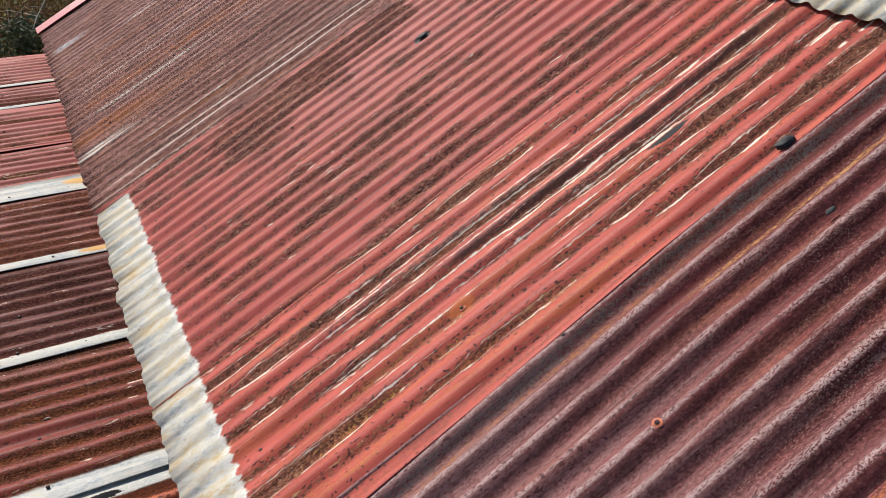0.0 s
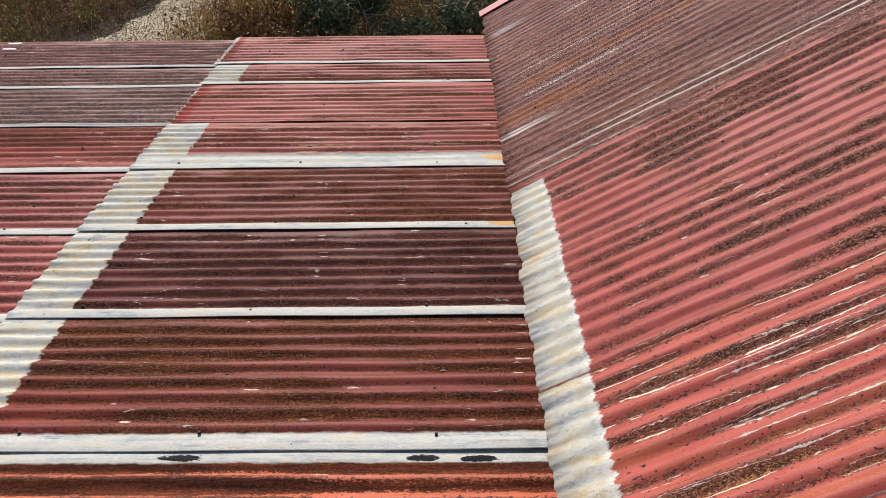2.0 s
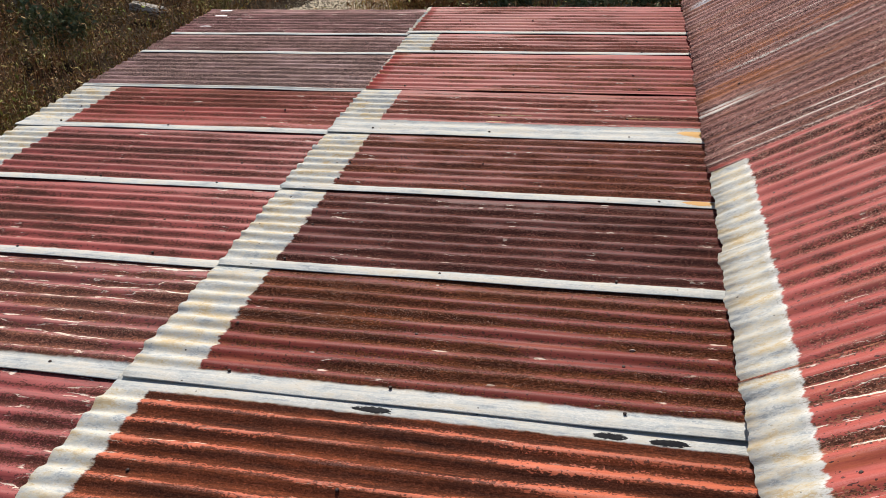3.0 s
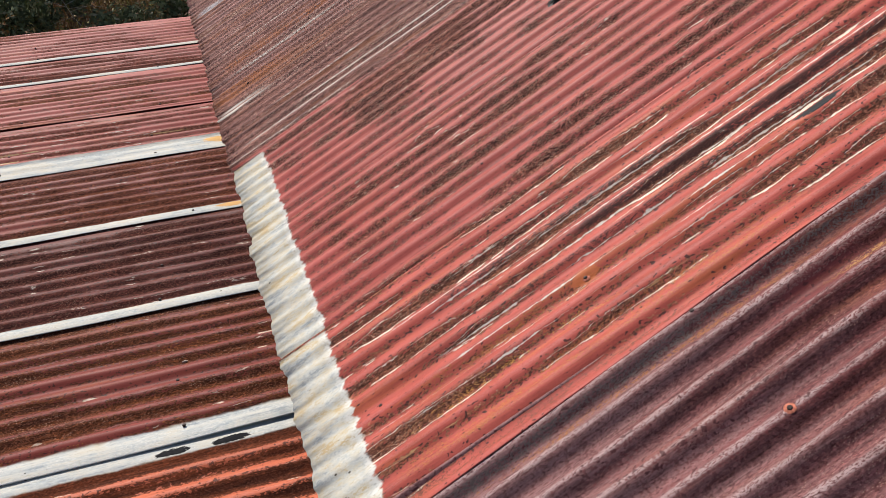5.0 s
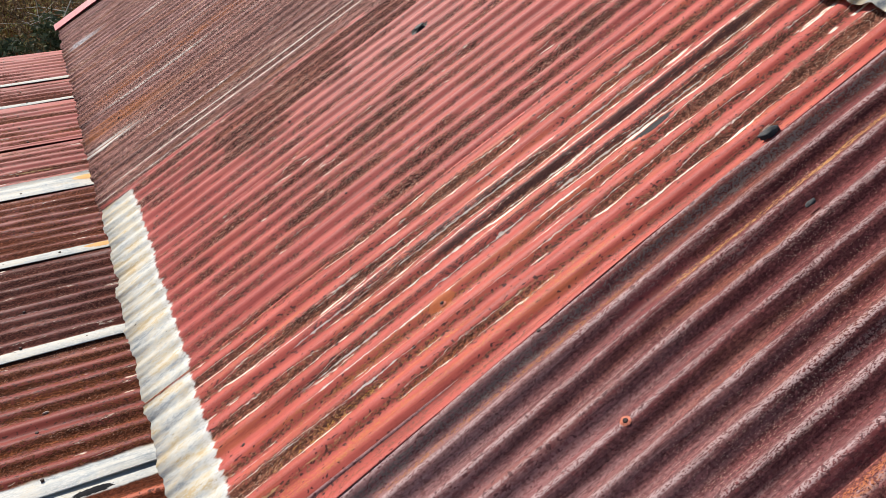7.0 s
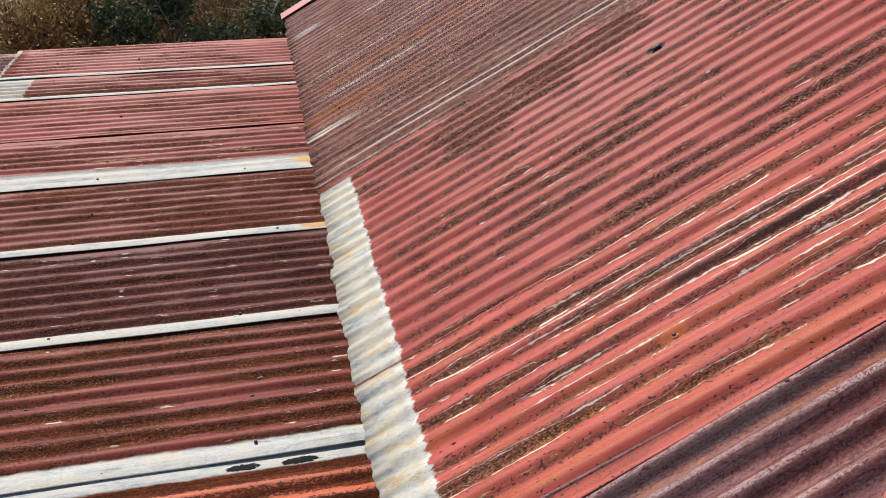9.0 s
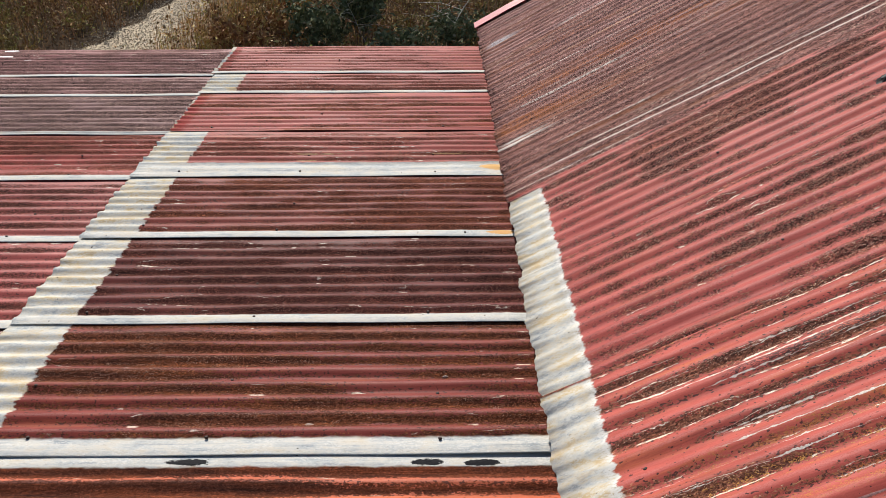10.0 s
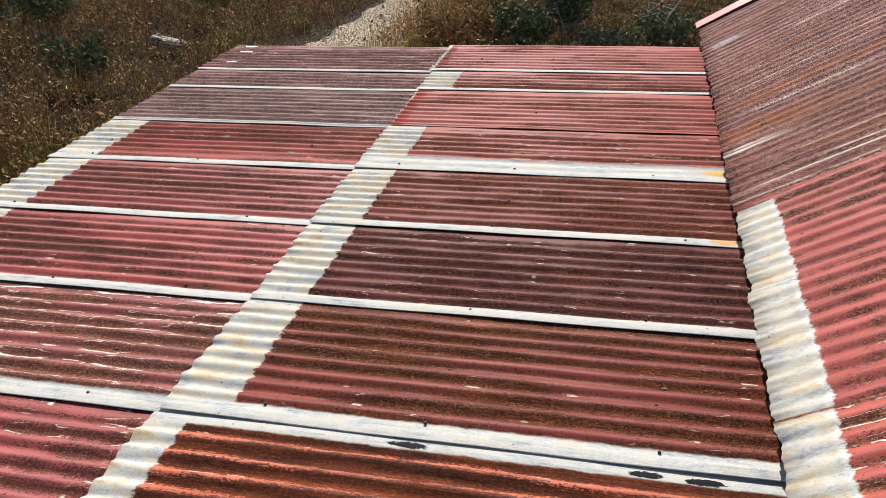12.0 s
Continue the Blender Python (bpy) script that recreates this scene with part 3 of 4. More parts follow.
# ---------------------------------------------------------------- fixings
def plain(name, col, rough=0.6, metal=0.0, scale=40.0, var=0.5):
    n = Nodes(name)
    o = n.obj()
    k = n.noise(o, scale, 4.0, 0.6)
    c = n.ramp(k, [(0.3, tuple(x * (1 - var) for x in col)), (0.7, tuple(min(1, x * (1 + var)) for x in col))])
    n.bump(k, 0.3, 0.004)
    return n.finish(c, rough, metal)


m_nail = plain("rusty_nail_steel", (0.035, 0.016, 0.012), 0.7, 0.3, 300)
m_ring = plain("rust_halo_washer", (0.40, 0.12, 0.07), 0.75, 0.2, 200)


def nail_mesh():
    bm = bmesh.new()
    ring = [(0.0, 0.0022), (0.0036, 0.0019), (0.0050, 0.0008), (0.0052, -0.0004), (0.004, -0.006)]
    prev = None
    for r, z in ring:
        cur = [bm.verts.new((r * math.cos(a), r * math.sin(a), z)) for a in [i * math.pi / 4 for i in range(8)]] if r else [bm.verts.new((0, 0, z))]
        if prev:
            for i in range(8):
                j = (i + 1) % 8
                if len(prev) == 1:
                    bm.faces.new((prev[0], cur[i], cur[j]))
                else:
                    bm.faces.new((prev[i], cur[i], cur[j], prev[j]))
        prev = cur
    me = bpy.data.meshes.new("roofing_nail")
    bm.to_mesh(me)
    bm.free()
    me.materials.append(m_nail)
    return me


nail_me = nail_mesh()


def profile(v, amp, vc=1.13):
    return amp * (math.cos(2 * math.pi * (v - vc) / P) - 1)


def nail(parent, u, v, side, h):
    ob = new("roofing_nail", nail_me)
    ob.parent = parent
    ob.matrix_basis = pose(side * u, v, h, random.uniform(-12, 12), random.uniform(-12, 12), random.uniform(0, 90))
    return ob


rn = random.Random(5)
main_nails = [(0.198, 2.656), (0.171, 2.318), (0.18, 2.038), (0.182, 1.717), (0.206, 1.425), (0.761, 2.349), (0.754, 2.612), (0.744, 2.006), (0.759, 1.744), (0.749, 1.385),
              (0.861, 1.133), (0.858, 0.844), (0.874, 0.495), (1.516, 0.854), (1.351, 2.966), (1.358, 2.383), (1.368, 2.032), (1.389, 1.778), (0.165, 2.95)]
for v in (3.16, 3.44, 3.72, 4.02, 4.30, 4.62, 4.92, 5.2, 5.5):
    for u in (0.19, 0.76, 1.36):
        main_nails.append((u + rn.uniform(-0.03, 0.03), v + rn.uniform(-0.04, 0.04)))
for v in (0.2, -0.1, -0.4, -0.7):
    for u in (0.2, 0.87, 1.5):
        main_nails.append((u + rn.uniform(-0.02, 0.02), v))
for u, v in main_nails:
    nail(main_roof, u, v, 1, 0.0014 + (profile(v, 0.0084, 1.111) if v < 1.12 else profile(v, 0.0045)))
def washer(parent, u, v, side, h):
    bm = bmesh.new()
    for r0, r1, z0, z1 in ((0.0, 0.008, 0.0010, 0.0010), (0.008, 0.0108, 0.0010, -0.0004)):
        for k in range(12):
            a, b = k * math.pi / 6, (k + 1) * math.pi / 6
            q = [bm.verts.new((r * math.cos(t), r * math.sin(t), z)) for r, t, z in ((r0, a, z0), (r1, a, z1), (r1, b, z1), (r0, b, z0))]
            bm.faces.new(q)
    bmesh.ops.remove_doubles(bm, verts=bm.verts[:], dist=0.0002)
    ob = part("washer", bm, m_ring, parent, "rusty flat washer under a nail")
    ob.matrix_basis = pose(side * u, v, h)


for u, v in ((0.858, 0.844), (1.516, 0.854), (0.749, 1.385), (0.874, 0.495)):
    washer(main_roof, u, v, 1, 0.0002 + (profile(v, 0.0084, 1.111) if v < 1.12 else profile(v, 0.0045)))
lean_nails = [(1.462, 3.005), (0.164, 2.939), (1.452, 2.375), (1.38, 1.766), (0.898, 1.763), (0.267, 1.753), (1.442, 2.632), (0.885, 2.016), (0.274, 1.947), (0.885, 3.206), (2.067, 2.632)]
for i, v0 in enumerate(laps[4:]):
    for u in (0.27, 0.89, 1.45, 1.98, 2.55, 3.18):
        for dv in (0.05, 0.27):
            v = v0 + dv + rn.uniform(-0.02, 0.02)
            uu = u + rn.uniform(-0.04, 0.04)
            if all(abs(uu - a) + abs(v - b) > 0.14 for a, b in lean_nails):
                lean_nails.append((uu, v))
for u, v in lean_nails:
    edge_v = max(a for a in laps if a <= v)
    k = min(1.0, (v - edge_v) / 0.62)
    wave = profile(v, 0.0056, edge_v + 0.025) if v - edge_v > 0.07 else -0.0056
    nail(lean_roof, u, v, -1, 0.0024 + wave + 0.0064 * (1 - k) ** 1.3 + (0.006 if u < 1.69 else -0.010))

# ---------------------------------------------------------------- rake trim, walls, purlins
m_trim = plain("red_painted_trim", (0.36, 0.050, 0.062), 0.5, 0.0, 14, 0.2)
m_wood = plain("weathered_boards", (0.17, 0.12, 0.085), 0.8, 0.0, 6, 0.5)


def box_bm(x0, x1, y0, y1, z0, z1, bev=0.004):
    bm = bmesh.new()
    bmesh.ops.create_cube(bm, size=1.0)
    for v in bm.verts:
        v.co = ((x0 + x1) / 2 + v.co.x * (x1 - x0), (y0 + y1) / 2 + v.co.y * (y1 - y0), (z0 + z1) / 2 + v.co.z * (z1 - z0))
    if bev:
        bmesh.ops.bevel(bm, geom=bm.edges[:], offset=bev, segments=2, affect="EDGES")
    return bm


def flashing(u0, u1, y0, y1):
    """A folded strip over the gable edge: a thin top leg that lifts from the sheet and a drop leg."""
    bm = bmesh.new()
    n = 16
    rows = []
    for i in range(n + 1):
        u = u0 + (u1 - u0) * i / n
        up = 0.012 + 0.012 * i / n + 0.004 * math.sin(u * 5)
        rows.append([bm.verts.new(c) for c in ((u, y0, up - 0.004), (u, y0, up), (u, y1, up + 0.006), (u, y1 + 0.004, up), (u, y1 + 0.004, up - 0.11), (u, y1, up - 0.11), (u, y1 - 0.001, up))])
    for a, b in zip(rows, rows[1:]):
        for j in range(7):
            bm.faces.new((a[j], b[j], b[(j + 1) % 7], a[(j + 1) % 7]))
    bm.faces.new(rows[0][::-1])
    bm.faces.new(rows[-1])
    bmesh.ops.recalc_face_normals(bm, faces=bm.faces[:])
    return bm


trim = part("gable_flashing", flashing(-0.01, 4.2, 5.775, 5.90), m_trim, main_roof, "pink-red folded metal gable flashing")
for p in trim.data.polygons:
    p.use_smooth = False

for u in (0.19, 0.76, 1.37, 1.98, 2.6, 3.2, 3.8):
    part("purlin", box_bm(u - 0.03, u + 0.03, -1.3, 5.7, -0.075, -0.028), m_wood, main_roof)
for u in (0.27, 0.89, 1.45, 1.98, 2.55, 3.18):
    part("purlin", box_bm(-u - 0.03, -u + 0.03, -1.3, 5.68, -0.085, -0.040), m_wood, lean_roof)


def wall(name, x0, x1, y0, y1, z0, z1):
    ob = part(name, box_bm(x0, x1, y0, y1, z0, z1, 0.0), m_wood, None)
    return tagged(ob, "weathered board wall under the roof", "wall", kind="structure")


wall("wall_west", -3.20, -3.10, -1.25, 5.55, GROUND, -0.30)
wall("wall_middle", 0.10, 0.22, -1.25, 5.55, GROUND, -0.05)
wall("wall_north", -3.09, 0.09, 5.45, 5.55, GROUND, -0.30)
wall("wall_east", 3.6, 3.7, -1.25, 5.55, GROUND, 1.85)
wall("wall_north_east", 0.23, 3.59, 5.45, 5.55, GROUND, -0.05)

# ---------------------------------------------------------------- ground
def ground_height(x, y):
    return GROUND + 0.10 * math.sin(x * 0.35 + 1) * math.sin(y * 0.3) + 0.05 * math.sin(x * 1.1 + y * 0.7)


PATH_LINE = [(-6.3, 7.0), (-6.0, 10.5), (-5.45, 14.0), (-5.2, 18.0), (-4.5, 22.0), (-3.5, 27.0), (-1.0, 40.0)]


def path_distance(x, y):
    best = 99.0
    for (x0, y0), (x1, y1) in zip(PATH_LINE[1:], PATH_LINE[2:]):
        dx, dy = x1 - x0, y1 - y0
        t = max(0.0, min(1.0, ((x - x0) * dx + (y - y0) * dy) / (dx * dx + dy * dy)))
        best = min(best, math.hypot(x - x0 - t * dx, y - y0 - t * dy))
    return best


def ground_material():
    n = Nodes("dry_soil_and_litter")
    o = n.obj()
    a = n.noise(o, 0.8, 4.0, 0.6)
    b = n.noise(o, 9.0, 4.0, 0.7)
    c = n.ramp(n.add(n.mul(a, 0.4), n.mul(b, 0.6)), [(0.30, (0.014, 0.009, 0.006)), (0.5, (0.036, 0.022, 0.012)), (0.70, (0.085, 0.056, 0.030))])
    n.bump(b, 0.6, 0.05)
    return n.finish(c, 0.95, 0.0, 0.03)


def build_ground():
    xs = [-400, -120, -50] + [-26 + 0.5 * i for i in range(73)] + [40, 120, 400]
    ys = [-400, -100, -30] + [-6 + 0.5 * i for i in range(73)] + [60, 140, 400]
    verts = [(x, y, ground_height(x, y) if abs(x) < 30 and -8 < y < 32 else GROUND) for y in ys for x in xs]
    w = len(xs)
    faces = [(j * w + i, j * w + i + 1, (j + 1) * w + i + 1, (j + 1) * w + i) for j in range(len(ys) - 1) for i in range(w - 1)]
    me = bpy.data.meshes.new("ground")
    me.from_pydata(verts, [], faces)
    me.materials.append(ground_material())
    me.polygons.foreach_set("use_smooth", [True] * len(me.polygons))
    return tagged(new("ground", me), "brown soil covered with dry litter and weeds", "ground", kind="structure")


build_ground()


def soup(name, verts, faces, mat, label, category):
    me = bpy.data.meshes.new(name)
    me.from_pydata(verts, [], faces)
    me.materials.append(mat)
    return tagged(new(name, me), label, category, kind="stuff")


def island_material(name, stops, rough=0.8, patchy=True):
    n = Nodes(name)
    c = n.ramp(n.island(), stops)
    if patchy:
        c = n.mix(0.8, c, n.ramp(n.noise(n.obj(), 0.9, 4.0, 0.6), [(0.34, (0.55, 0.46, 0.38)), (0.44, (1.6, 1.25, 0.95)), (0.52, (2.0, 1.5, 1.1)), (0.60, (1.5, 1.9, 0.8)), (0.70, (0.7, 0.75, 0.5))]), "MULTIPLY")
    return n.finish(c, rough, 0.0, 0.12)


m_gravel = island_material("pale_gravel", [(0.0, (0.13, 0.10, 0.07)), (0.5, (0.30, 0.24, 0.165)), (1.0, (0.52, 0.44, 0.33))], 0.9, False)
m_stalk = island_material("dry_weed_stalks", [(0.0, (0.06, 0.038, 0.024)), (0.5, (0.16, 0.10, 0.062)), (0.85, (0.27, 0.18, 0.11)), (1.0, (0.50, 0.40, 0.28))])
m_blade = island_material("dry_and_green_leaves", [(0.0, (0.06, 0.036, 0.022)), (0.45, (0.17, 0.105, 0.060)), (0.7, (0.20, 0.14, 0.07)), (0.95, (0.20, 0.20, 0.08)), (1.0, (0.50, 0.44, 0.34))])
m_green = island_material("green_bush_leaves", [(0.0, (0.040, 0.048, 0.022)), (0.6, (0.105, 0.125, 0.058)), (0.92, (0.20, 0.215, 0.11)), (1.0, (0.36, 0.32, 0.22))], 0.6, False)
m_tan = island_material("tan_broom_grass", [(0.0, (0.16, 0.105, 0.055)), (0.6, (0.30, 0.21, 0.11)), (1.0, (0.45, 0.34, 0.20))])

rv = random.Random(11)
# gravel track: a bed and its stones
bed_v, bed_f = [], []
for k in range(49):
    f = 1 + k / 8 * (len(PATH_LINE) - 2) / 6
    a = min(int(f), len(PATH_LINE) - 2)
    x = PATH_LINE[a][0] + (PATH_LINE[a + 1][0] - PATH_LINE[a][0]) * (f - a)
    y = PATH_LINE[a][1] + (PATH_LINE[a + 1][1] - PATH_LINE[a][1]) * (f - a)
    for j in range(9):
        q = -0.96 + 0.24 * j
        px = x + q + 0.12 * math.sin(k * 1.7 + j)
        bed_v.append((px, y + 0.2 * q, ground_height(px, y + 0.2 * q) + (0.06 if 0 < j < 8 else -0.05)))
for k in range(48):
    for j in range(8):
        a = 9 * k + j
        bed_f.append((a, a + 1, a + 10, a + 9))
me = bpy.data.meshes.new("gravel_track")
me.from_pydata(bed_v, [], bed_f)
me.materials.append(plain("gravel_bed", (0.33, 0.26, 0.17), 0.95, 0.0, 14, 0.5))
tagged(new("gravel_track", me), "pale gravel track through dry weeds", "track", kind="structure")
gv, gf = [], []
while len(gv) < 6 * 12000:
    x, y = rv.uniform(-8, -4), rv.uniform(11.5, 21)
    if path_distance(x, y) > 1.15 * rv.random() ** 0.3:
        continue
    r = rv.uniform(0.006, 0.022)
    z = ground_height(x, y) + 0.06
    b = len(gv)
    q = rv.uniform(0, 6)
    gv += [(x + r * math.cos(q), y + r * math.sin(q), z), (x - r * math.sin(q), y + r * math.cos(q), z), (x - r * math.cos(q), y - r * math.sin(q), z), (x + r * math.sin(q), y - r * math.cos(q), z),
           (x + r * 0.2, y, z + r * 0.8), (x, y, z - r)]
    gf += [(b, b + 1, b + 4), (b + 1, b + 2, b + 4), (b + 2, b + 3, b + 4), (b + 3, b, b + 4)]
soup("gravel", gv, gf, m_gravel, "pale loose gravel stones on the track", "gravel")


def in_weeds(x, y):
    if -3.9 < x < 4 and -2 < y < 6.4:
        return False
    return True


def stalks(count, region, hmin, hmax, width, lean, leafy, seed, leaf_size=(0.02, 0.05), keep=None):
    """Thin upright weeds: tapered crossed blades with small leaves along them."""
    r = random.Random(seed)
    sv, sf, lv, lf = [], [], [], []
    x0, x1, y0, y1 = region
    done = 0
    while done < count:
        x, y = r.uniform(x0, x1), r.uniform(y0, y1)
        if not in_weeds(x, y) or (keep and not keep(x, y, r)):
            continue
        done += 1
        patch = 0.55 + 0.45 * noise.noise((x * 0.45, y * 0.45, 2.0)) + 0.25 * noise.noise((x * 1.7, y * 1.7, 5.0))
        h = (hmin + (hmax - hmin) * r.random() ** 1.6) * max(0.35, patch + 0.35)
        z = ground_height(x, y) - 0.02
        a = r.uniform(0, 6.283)
        lx, ly = lean * h * r.gauss(0, 1), lean * h * r.gauss(0, 1)
        w = width * r.uniform(0.6, 1.5)
        cx, cy = w * math.cos(a), w * math.sin(a)
        b = len(sv)
        sv += [(x - cx, y - cy, z), (x + cx, y + cy, z), (x + lx * 0.4 + cx * 0.7, y + ly * 0.4 + cy * 0.7, z + h * 0.55), (x + lx * 0.4 - cx * 0.7, y + ly * 0.4 - cy * 0.7, z + h * 0.55), (x + lx, y + ly, z + h)]
        sf += [(b, b + 1, b + 2, b + 3), (b + 3, b + 2, b + 4)]
        for _ in range(int(leafy * r.uniform(0.4, 1.6))):
            t = r.uniform(0.25, 1.0)
            d = r.uniform(0.0, 0.11)
            q = r.uniform(0, 6.283)
            px, py, pz = x + lx * t * t + d * math.cos(q), y + ly * t * t + d * math.sin(q), z + h * t + r.uniform(-0.02, 0.05)
            s = r.uniform(*leaf_size)
            ux, uy, uz = s * r.gauss(0, 0.6), s * r.gauss(0, 0.6), s * r.gauss(0, 0.7)
            vx, vy, vz = 0.45 * s * r.gauss(0, 0.7), 0.45 * s * r.gauss(0, 0.7), 0.45 * s * r.gauss(0, 0.5)
            c = len(lv)
            lv += [(px - ux, py - uy, pz - uz), (px + vx, py + vy, pz + vz), (px + ux, py + uy, pz + uz), (px - vx, py - vy, pz - vz)]
            lf.append((c, c + 1, c + 2, c + 3))
    return sv, sf, lv, lf


def off_path(x, y, r):
    d = path_distance(x, y)
    if abs(x + 8.7) < 0.6 and 12.2 < y < 13.5 and r.random() < 0.75:
        return False
    return d > 1.05 + 0.45 * noise.noise((x, y, 0.0)) or (d > 0.8 and r.random() < 0.03)


# weeds left of the eave and beyond the gable
sv, sf, lv, lf = stalks(26000, (-19, 5, 6.0, 25), 0.3, 1.1, 0.0045, 0.26, 20, 21, (0.010, 0.034), keep=off_path)
soup("dry_weeds", sv, sf, m_stalk, "dense brown dry weeds and grass stalks", "weeds")
soup("weed_leaves", lv, lf, m_blade, "small brown and olive leaves among dry weeds", "weeds")
sv, sf, lv, lf = stalks(9500, (-13, -3.9, -2, 9), 0.3, 0.9, 0.0042, 0.26, 20, 22, (0.010, 0.032))
soup("eave_weeds", sv, sf, m_stalk, "dry weeds growing beside the lean-to eave", "weeds")
soup("eave_weed_leaves", lv, lf, m_blade, "brown and olive leaves of the weeds by the eave", "weeds")
# tan broom grass beside the track
sv, sf, lv, lf = stalks(1500, (-5.4, -2.6, 13.5, 19), 0.4, 0.95, 0.004, 0.10, 2, 23, keep=lambda x, y, r: 0.40 < path_distance(x, y) < 2.0)
soup("broom_grass", sv, sf, m_tan, "tall tan broom grass beside the gravel track", "grass")
soup("broom_grass_seed", lv, lf, m_tan, "tan seed heads of the broom grass", "grass")


# ---------------------------------------------------------------- bushes, sapling, log
def tube(bm, pts, r0, r1, n=6):
    prev = None
    for i, p in enumerate(pts):
        p = Vector(p)
        d = (Vector(pts[min(i + 1, len(pts) - 1)]) - Vector(pts[max(i - 1, 0)])).normalized()
        a = d.orthogonal().normalized()
        b = d.cross(a)
        r = r0 + (r1 - r0) * i / (len(pts) - 1)
        cur = [bm.verts.new(p + r * (a * math.cos(k * 2 * math.pi / n) + b * math.sin(k * 2 * math.pi / n))) for k in range(n)]
        if prev:
            for k in range(n):
                bm.faces.new((prev[k], prev[(k + 1) % n], cur[(k + 1) % n], cur[k]))
        prev = cur


m_bark = plain("grey_bark", (0.16, 0.13, 0.10), 0.85, 0.0, 12, 0.5)
m_pale_bark = plain("pale_bare_twigs", (0.60, 0.55, 0.47), 0.8, 0.0, 12, 0.3)


def bush(x, y, height, radius, seed, mat, leaves, label, leaf=(0.03, 0.07)):
    r = random.Random(seed)
    z = ground_height(x, y)
    root = tagged(new_empty("bush", pose(x, y, z)), label, "bush", "bushes behind the shed")
    tips = []
    for i in range(14):
        a = r.uniform(0, 6.283)
        d = radius * r.uniform(0.2, 1.0)
        h = height * r.uniform(0.55, 1.0)
        end = Vector((d * math.cos(a), d * math.sin(a), h))
        mid = end * 0.5 + Vector((r.gauss(0, 0.06), r.gauss(0, 0.06), 0.1))
        bm = bmesh.new()
        tube(bm, [(0.02 * math.cos(a), 0.02 * math.sin(a), -0.03), mid, end], 0.014, 0.004, 5)
        part("stem", bm, m_bark, root)
        tips.append((mid, end))
    verts, faces = [], []
    for _ in range(leaves):
        mid, end = r.choice(tips)
        c = mid.lerp(end, r.uniform(0.0, 1.1)) + Vector((r.gauss(0, 0.11), r.gauss(0, 0.11), r.gauss(0, 0.10)))
        s = r.uniform(*leaf)
        u = Vector((r.gauss(0, 1), r.gauss(0, 1), r.gauss(0, 1))).normalized() * s
        v = u.orthogonal().normalized() * s * 0.4
        b = len(verts)
        verts += [c - u, c + v, c + u, c - v]
        faces.append((b, b + 1, b + 2, b + 3))
    me = bpy.data.meshes.new("foliage")
    me.from_pydata([tuple(v) for v in verts], [], faces)
    me.materials.append(mat)
    ob = new("foliage", me)
    ob.parent = root
    return root


bush(-1.55, 13.9, 1.75, 0.50, 31, m_green, 3600, "dense green leafy bush among dry weeds")
bush(-2.15, 13.5, 1.05, 0.55, 37, m_green, 2200, "green leafy shrub with a rounded crown")
bush(-2.9, 14.4, 0.85, 0.6, 32, m_blade, 1500, "olive brown bush with thin stems")
bush(-3.4, 13.6, 0.7, 0.5, 33, m_blade, 900, "low brown bush with dry leaves")
bush(0.15, 13.7, 0.95, 0.5, 34, m_green, 1700, "low green shrub behind the gable")
bush(-0.75, 13.2, 0.7, 0.5, 38, m_green, 1500, "bright green low shrub behind the gable")
bush(0.75, 13.6, 0.8, 0.5, 39, m_blade, 1200, "brown shrub with pale dry leaves")
bush(-12.0, 14.0, 1.3, 0.8, 35, m_green, 2200, "olive green bush in the weeds")
bush(-8.9, 15.6, 0.9, 0.6, 36, m_green, 1200, "small green shrub beside a log")
bush(-9.3, 11.4, 0.8, 0.55, 40, m_green, 1300, "olive green weed clump beside the log")


def sapling(x, y, lean, height, thick, seed):
    r = random.Random(seed)
    root = tagged(new_empty("sapling", pose(x, y, ground_height(x, y))), "bare pale sapling with crooked thin branches", "tree")
    line = [Vector((lean * height * t + 0.02 * math.sin(9 * t), 0.04 * math.sin(5 * t), height * t)) for t in (-0.02, 0.25, 0.5, 0.75, 1.0)]
    bm = bmesh.new()
    tube(bm, line, thick, thick * 0.4, 6)
    part("trunk", bm, m_pale_bark, root)
    for i in range(9):
        t = r.uniform(0.22, 0.95)
        p = Vector((lean * height * t + 0.02 * math.sin(9 * t), 0.04 * math.sin(5 * t), height * t))
        d = r.choice((-1, 1))
        q = p + Vector((d * r.uniform(0.15, 0.35), r.uniform(-0.2, 0.2), r.uniform(-0.02, 0.22)))
        e = q + Vector((d * r.uniform(0.12, 0.4), r.uniform(-0.2, 0.2), r.uniform(-0.06, 0.22)))
        bm = bmesh.new()
        tube(bm, [p, q, e], thick * 0.45, thick * 0.2, 5)
        part("branch", bm, m_pale_bark, root)
    return root


sapling(-0.42, 13.6, 0.60, 2.0, 0.011, 41)
sapling(-0.25, 13.9, 0.02, 1.5, 0.007, 43)
sapling(-1.25, 13.5, -0.45, 1.1, 0.006, 44)


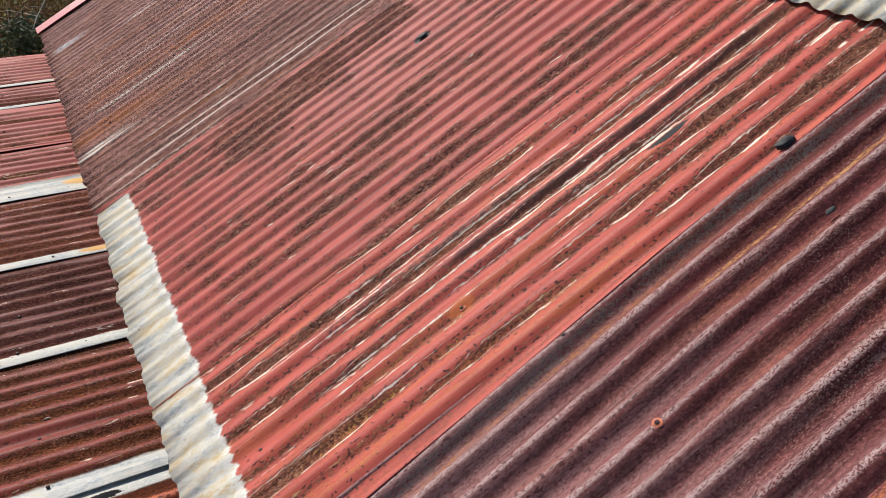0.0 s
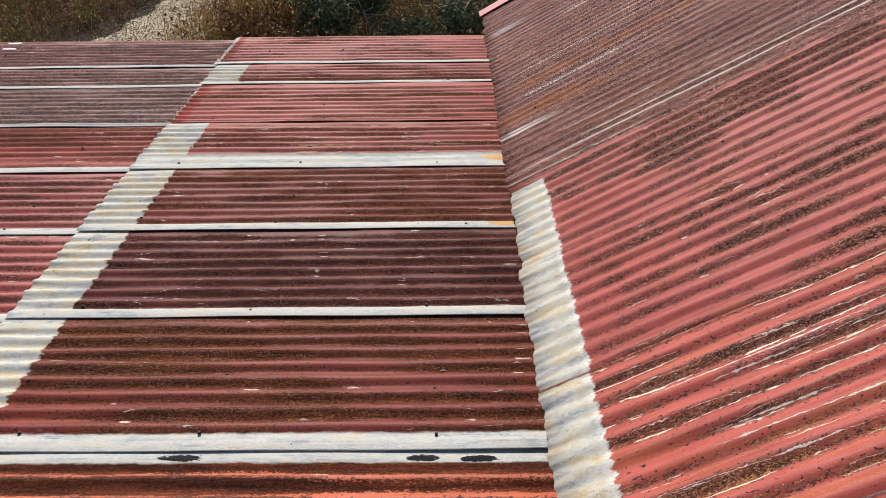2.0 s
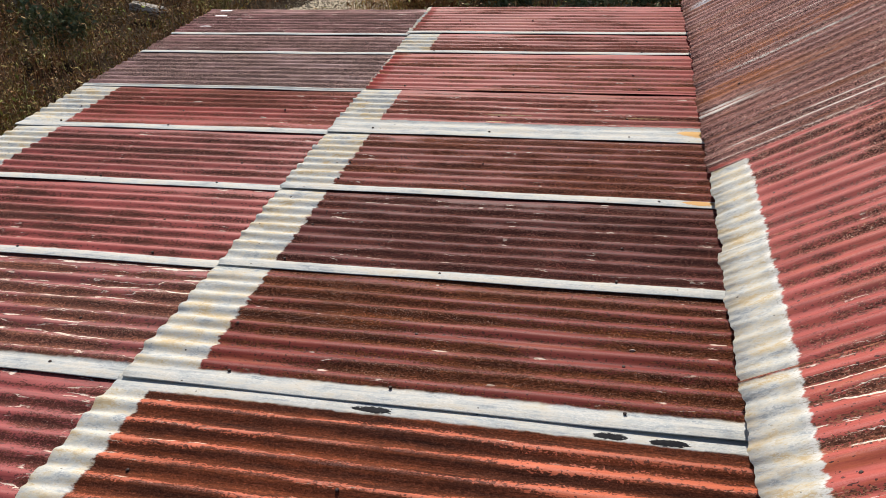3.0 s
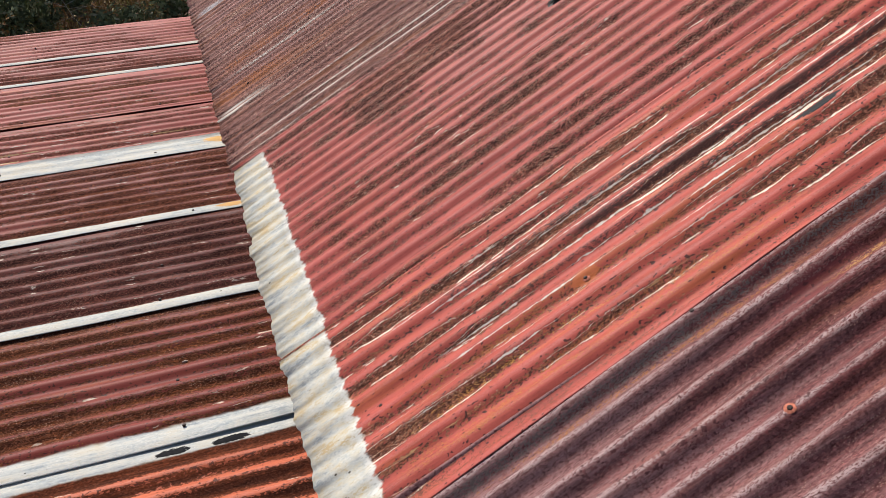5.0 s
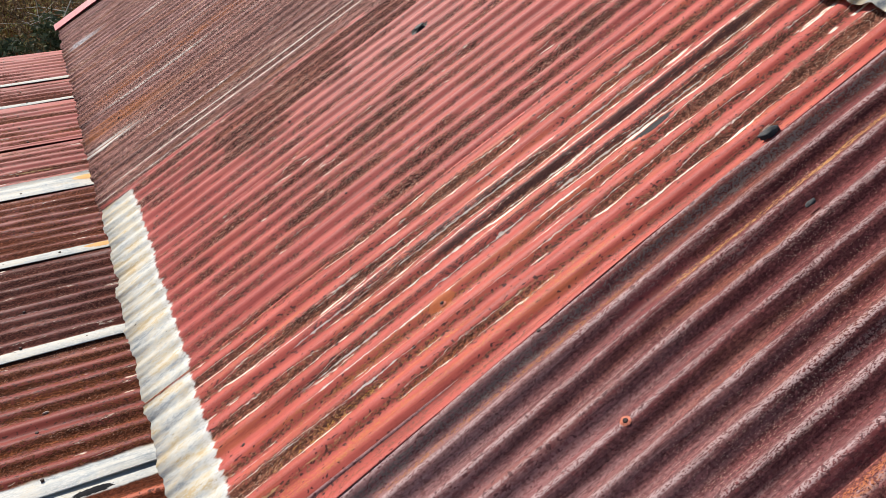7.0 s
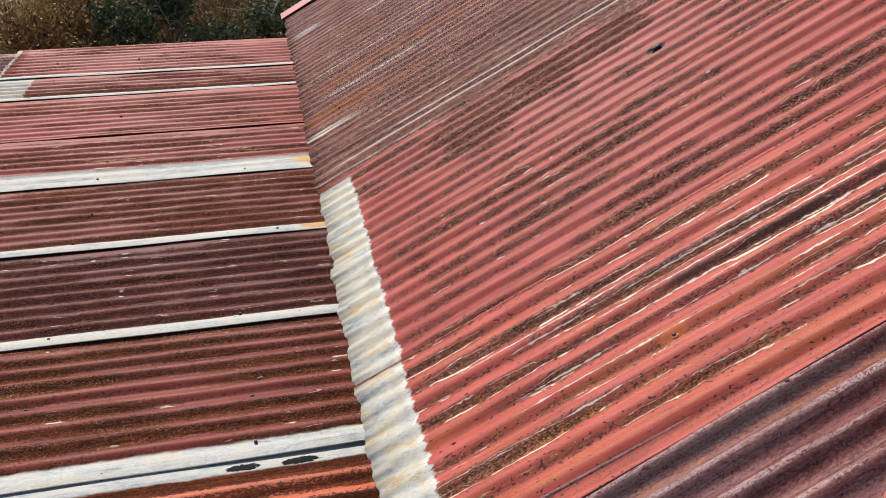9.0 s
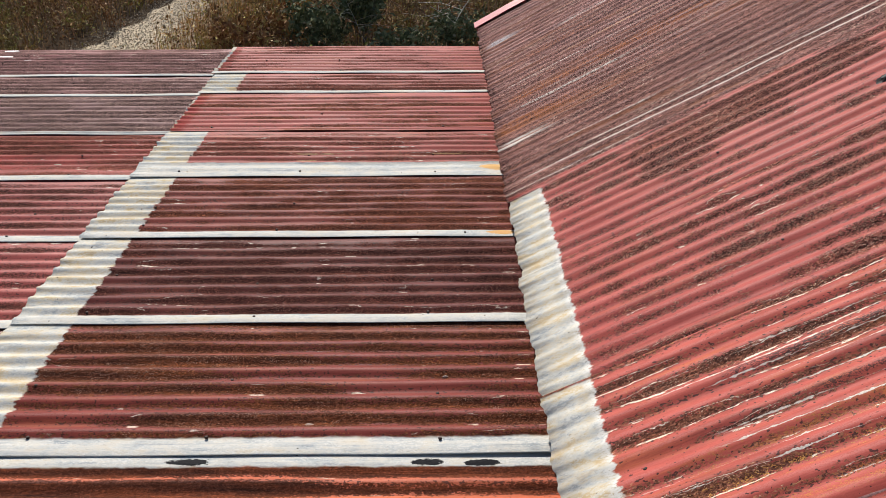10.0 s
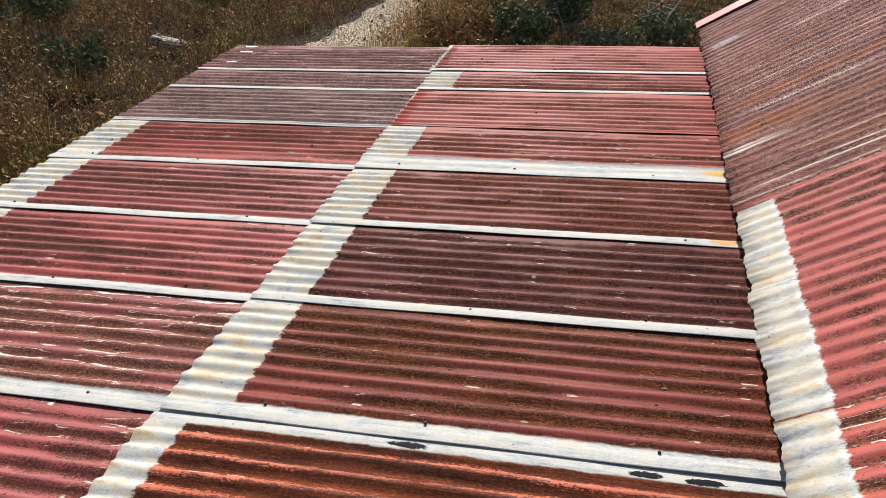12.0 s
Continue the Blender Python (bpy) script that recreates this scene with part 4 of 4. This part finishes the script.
def build_log():
    x, y = -8.75, 13.35
    root = tagged(new_empty("log", pose(x, y, ground_height(x, y) + 0.20, 0, 4, -14)), "sun-bleached grey log lying in dry weeds", "log")
    bm = bmesh.new()
    r = random.Random(3)
    prev = None
    n = 18
    wobble = [r.uniform(0.86, 1.12) for _ in range(n)]
    for i in range(13):
        s = -0.36 + 0.72 * i / 12
        cur = [bm.verts.new((s, 0.11 * wobble[k] * math.cos(k * 6.283 / n) * (1 + 0.04 * math.sin(i + k)), 0.095 * wobble[k] * math.sin(k * 6.283 / n))) for k in range(n)]
        if prev:
            for k in range(n):
                bm.faces.new((prev[k], prev[(k + 1) % n], cur[(k + 1) % n], cur[k]))
        else:
            bm.faces.new(cur[::-1])
        prev = cur
    bm.faces.new(prev)
    bmesh.ops.recalc_face_normals(bm, faces=bm.faces[:])
    nn = Nodes("bleached_log_wood")
    sx, sy, sz = nn.sep(nn.obj())
    k = nn.noise(nn.vec(nn.mul(sx, 2.5), nn.mul(sy, 30.0), nn.mul(sz, 30.0)), 1.0, 5.0, 0.7)
    nn.bump(k, 1.0, 0.03)
    mat = nn.finish(nn.ramp(k, [(0.40, (0.03, 0.024, 0.018)), (0.47, (0.26, 0.20, 0.15)), (0.54, (0.56, 0.49, 0.41)), (0.65, (0.72, 0.67, 0.60))]), 0.85)
    part("log_body", bm, mat, root)


build_log()

# ---------------------------------------------------------------- scraps on the roofs
m_tar = plain("black_tar_lump", (0.016, 0.017, 0.020), 0.75, 0.0, 90, 0.7)
m_scrap = plain("dry_leaf_scrap", (0.30, 0.22, 0.17), 0.8, 0.0, 60, 0.5)
m_flake = plain("pale_paint_flake", (0.78, 0.72, 0.70), 0.7, 0.0, 60, 0.3)


def lump(name, frame_m, u, v, side, size, mat, label, category, seed):
    r = random.Random(seed)
    bm = bmesh.new()
    bmesh.ops.create_icosphere(bm, subdivisions=3, radius=1.0)
    for w in bm.verts:
        c = w.co.copy()
        k = 1 + 0.30 * noise.noise(c * 1.6 + Vector((seed, 0, 0))) + 0.14 * noise.noise(c * 4.0 + Vector((0, seed, 0)))
        w.co = Vector((c.x * size[0] * k, c.y * size[1] * k, max(c.z, -0.4) * size[2] * k))
    ob = part(name, bm, mat, None)
    ob.matrix_world = frame_m @ pose(side * u, v, size[2] * 0.35 - (0.0 if side == 1 else 0.003 if u < 1.69 else 0.017), 0, 0, r.uniform(-12, 12))
    return tagged(ob, label, category)


lump("tar_lump", main_frame, 1.500, 1.160, 1, (0.026, 0.011, 0.009), m_tar, "black tar lump stuck on the rusted sheets", "debris", 3)
lump("tar_dab", main_frame, 1.40, 0.955, 1, (0.012, 0.006, 0.003), m_tar, "small dark tar spot on the sheet", "debris", 5)
lump("tar_dab", main_frame, 1.31, 2.597, 1, (0.020, 0.010, 0.003), m_tar, "dark tar dab over a nail hole", "debris", 6)
lump("dark_scrap", lean_frame, 1.31, 2.20, -1, (0.035, 0.010, 0.006), m_tar, "dark scrap lying in a furrow of the roof", "debris", 7)
for i, (u, v, s) in enumerate([(1.92, 3.86, 0.045), (2.53, 3.21, 0.045), (2.56, 3.89, 0.04), (3.33, 5.01, 0.06), (3.22, 5.34, 0.085), (3.24, 5.60, 0.08), (3.26, 5.74, 0.075), (3.05, 5.50, 0.06), (2.1, 3.70, 0.03), (0.25, 2.03, 0.015), (0.63, 1.82, 0.02)]):
    lump("paint_flake", lean_frame, u, v, -1, (s * 0.62, s * 0.26, 0.003), m_flake if 2 < i < 8 else m_scrap, "pale flake lying on the corrugated sheets", "debris", 20 + i)
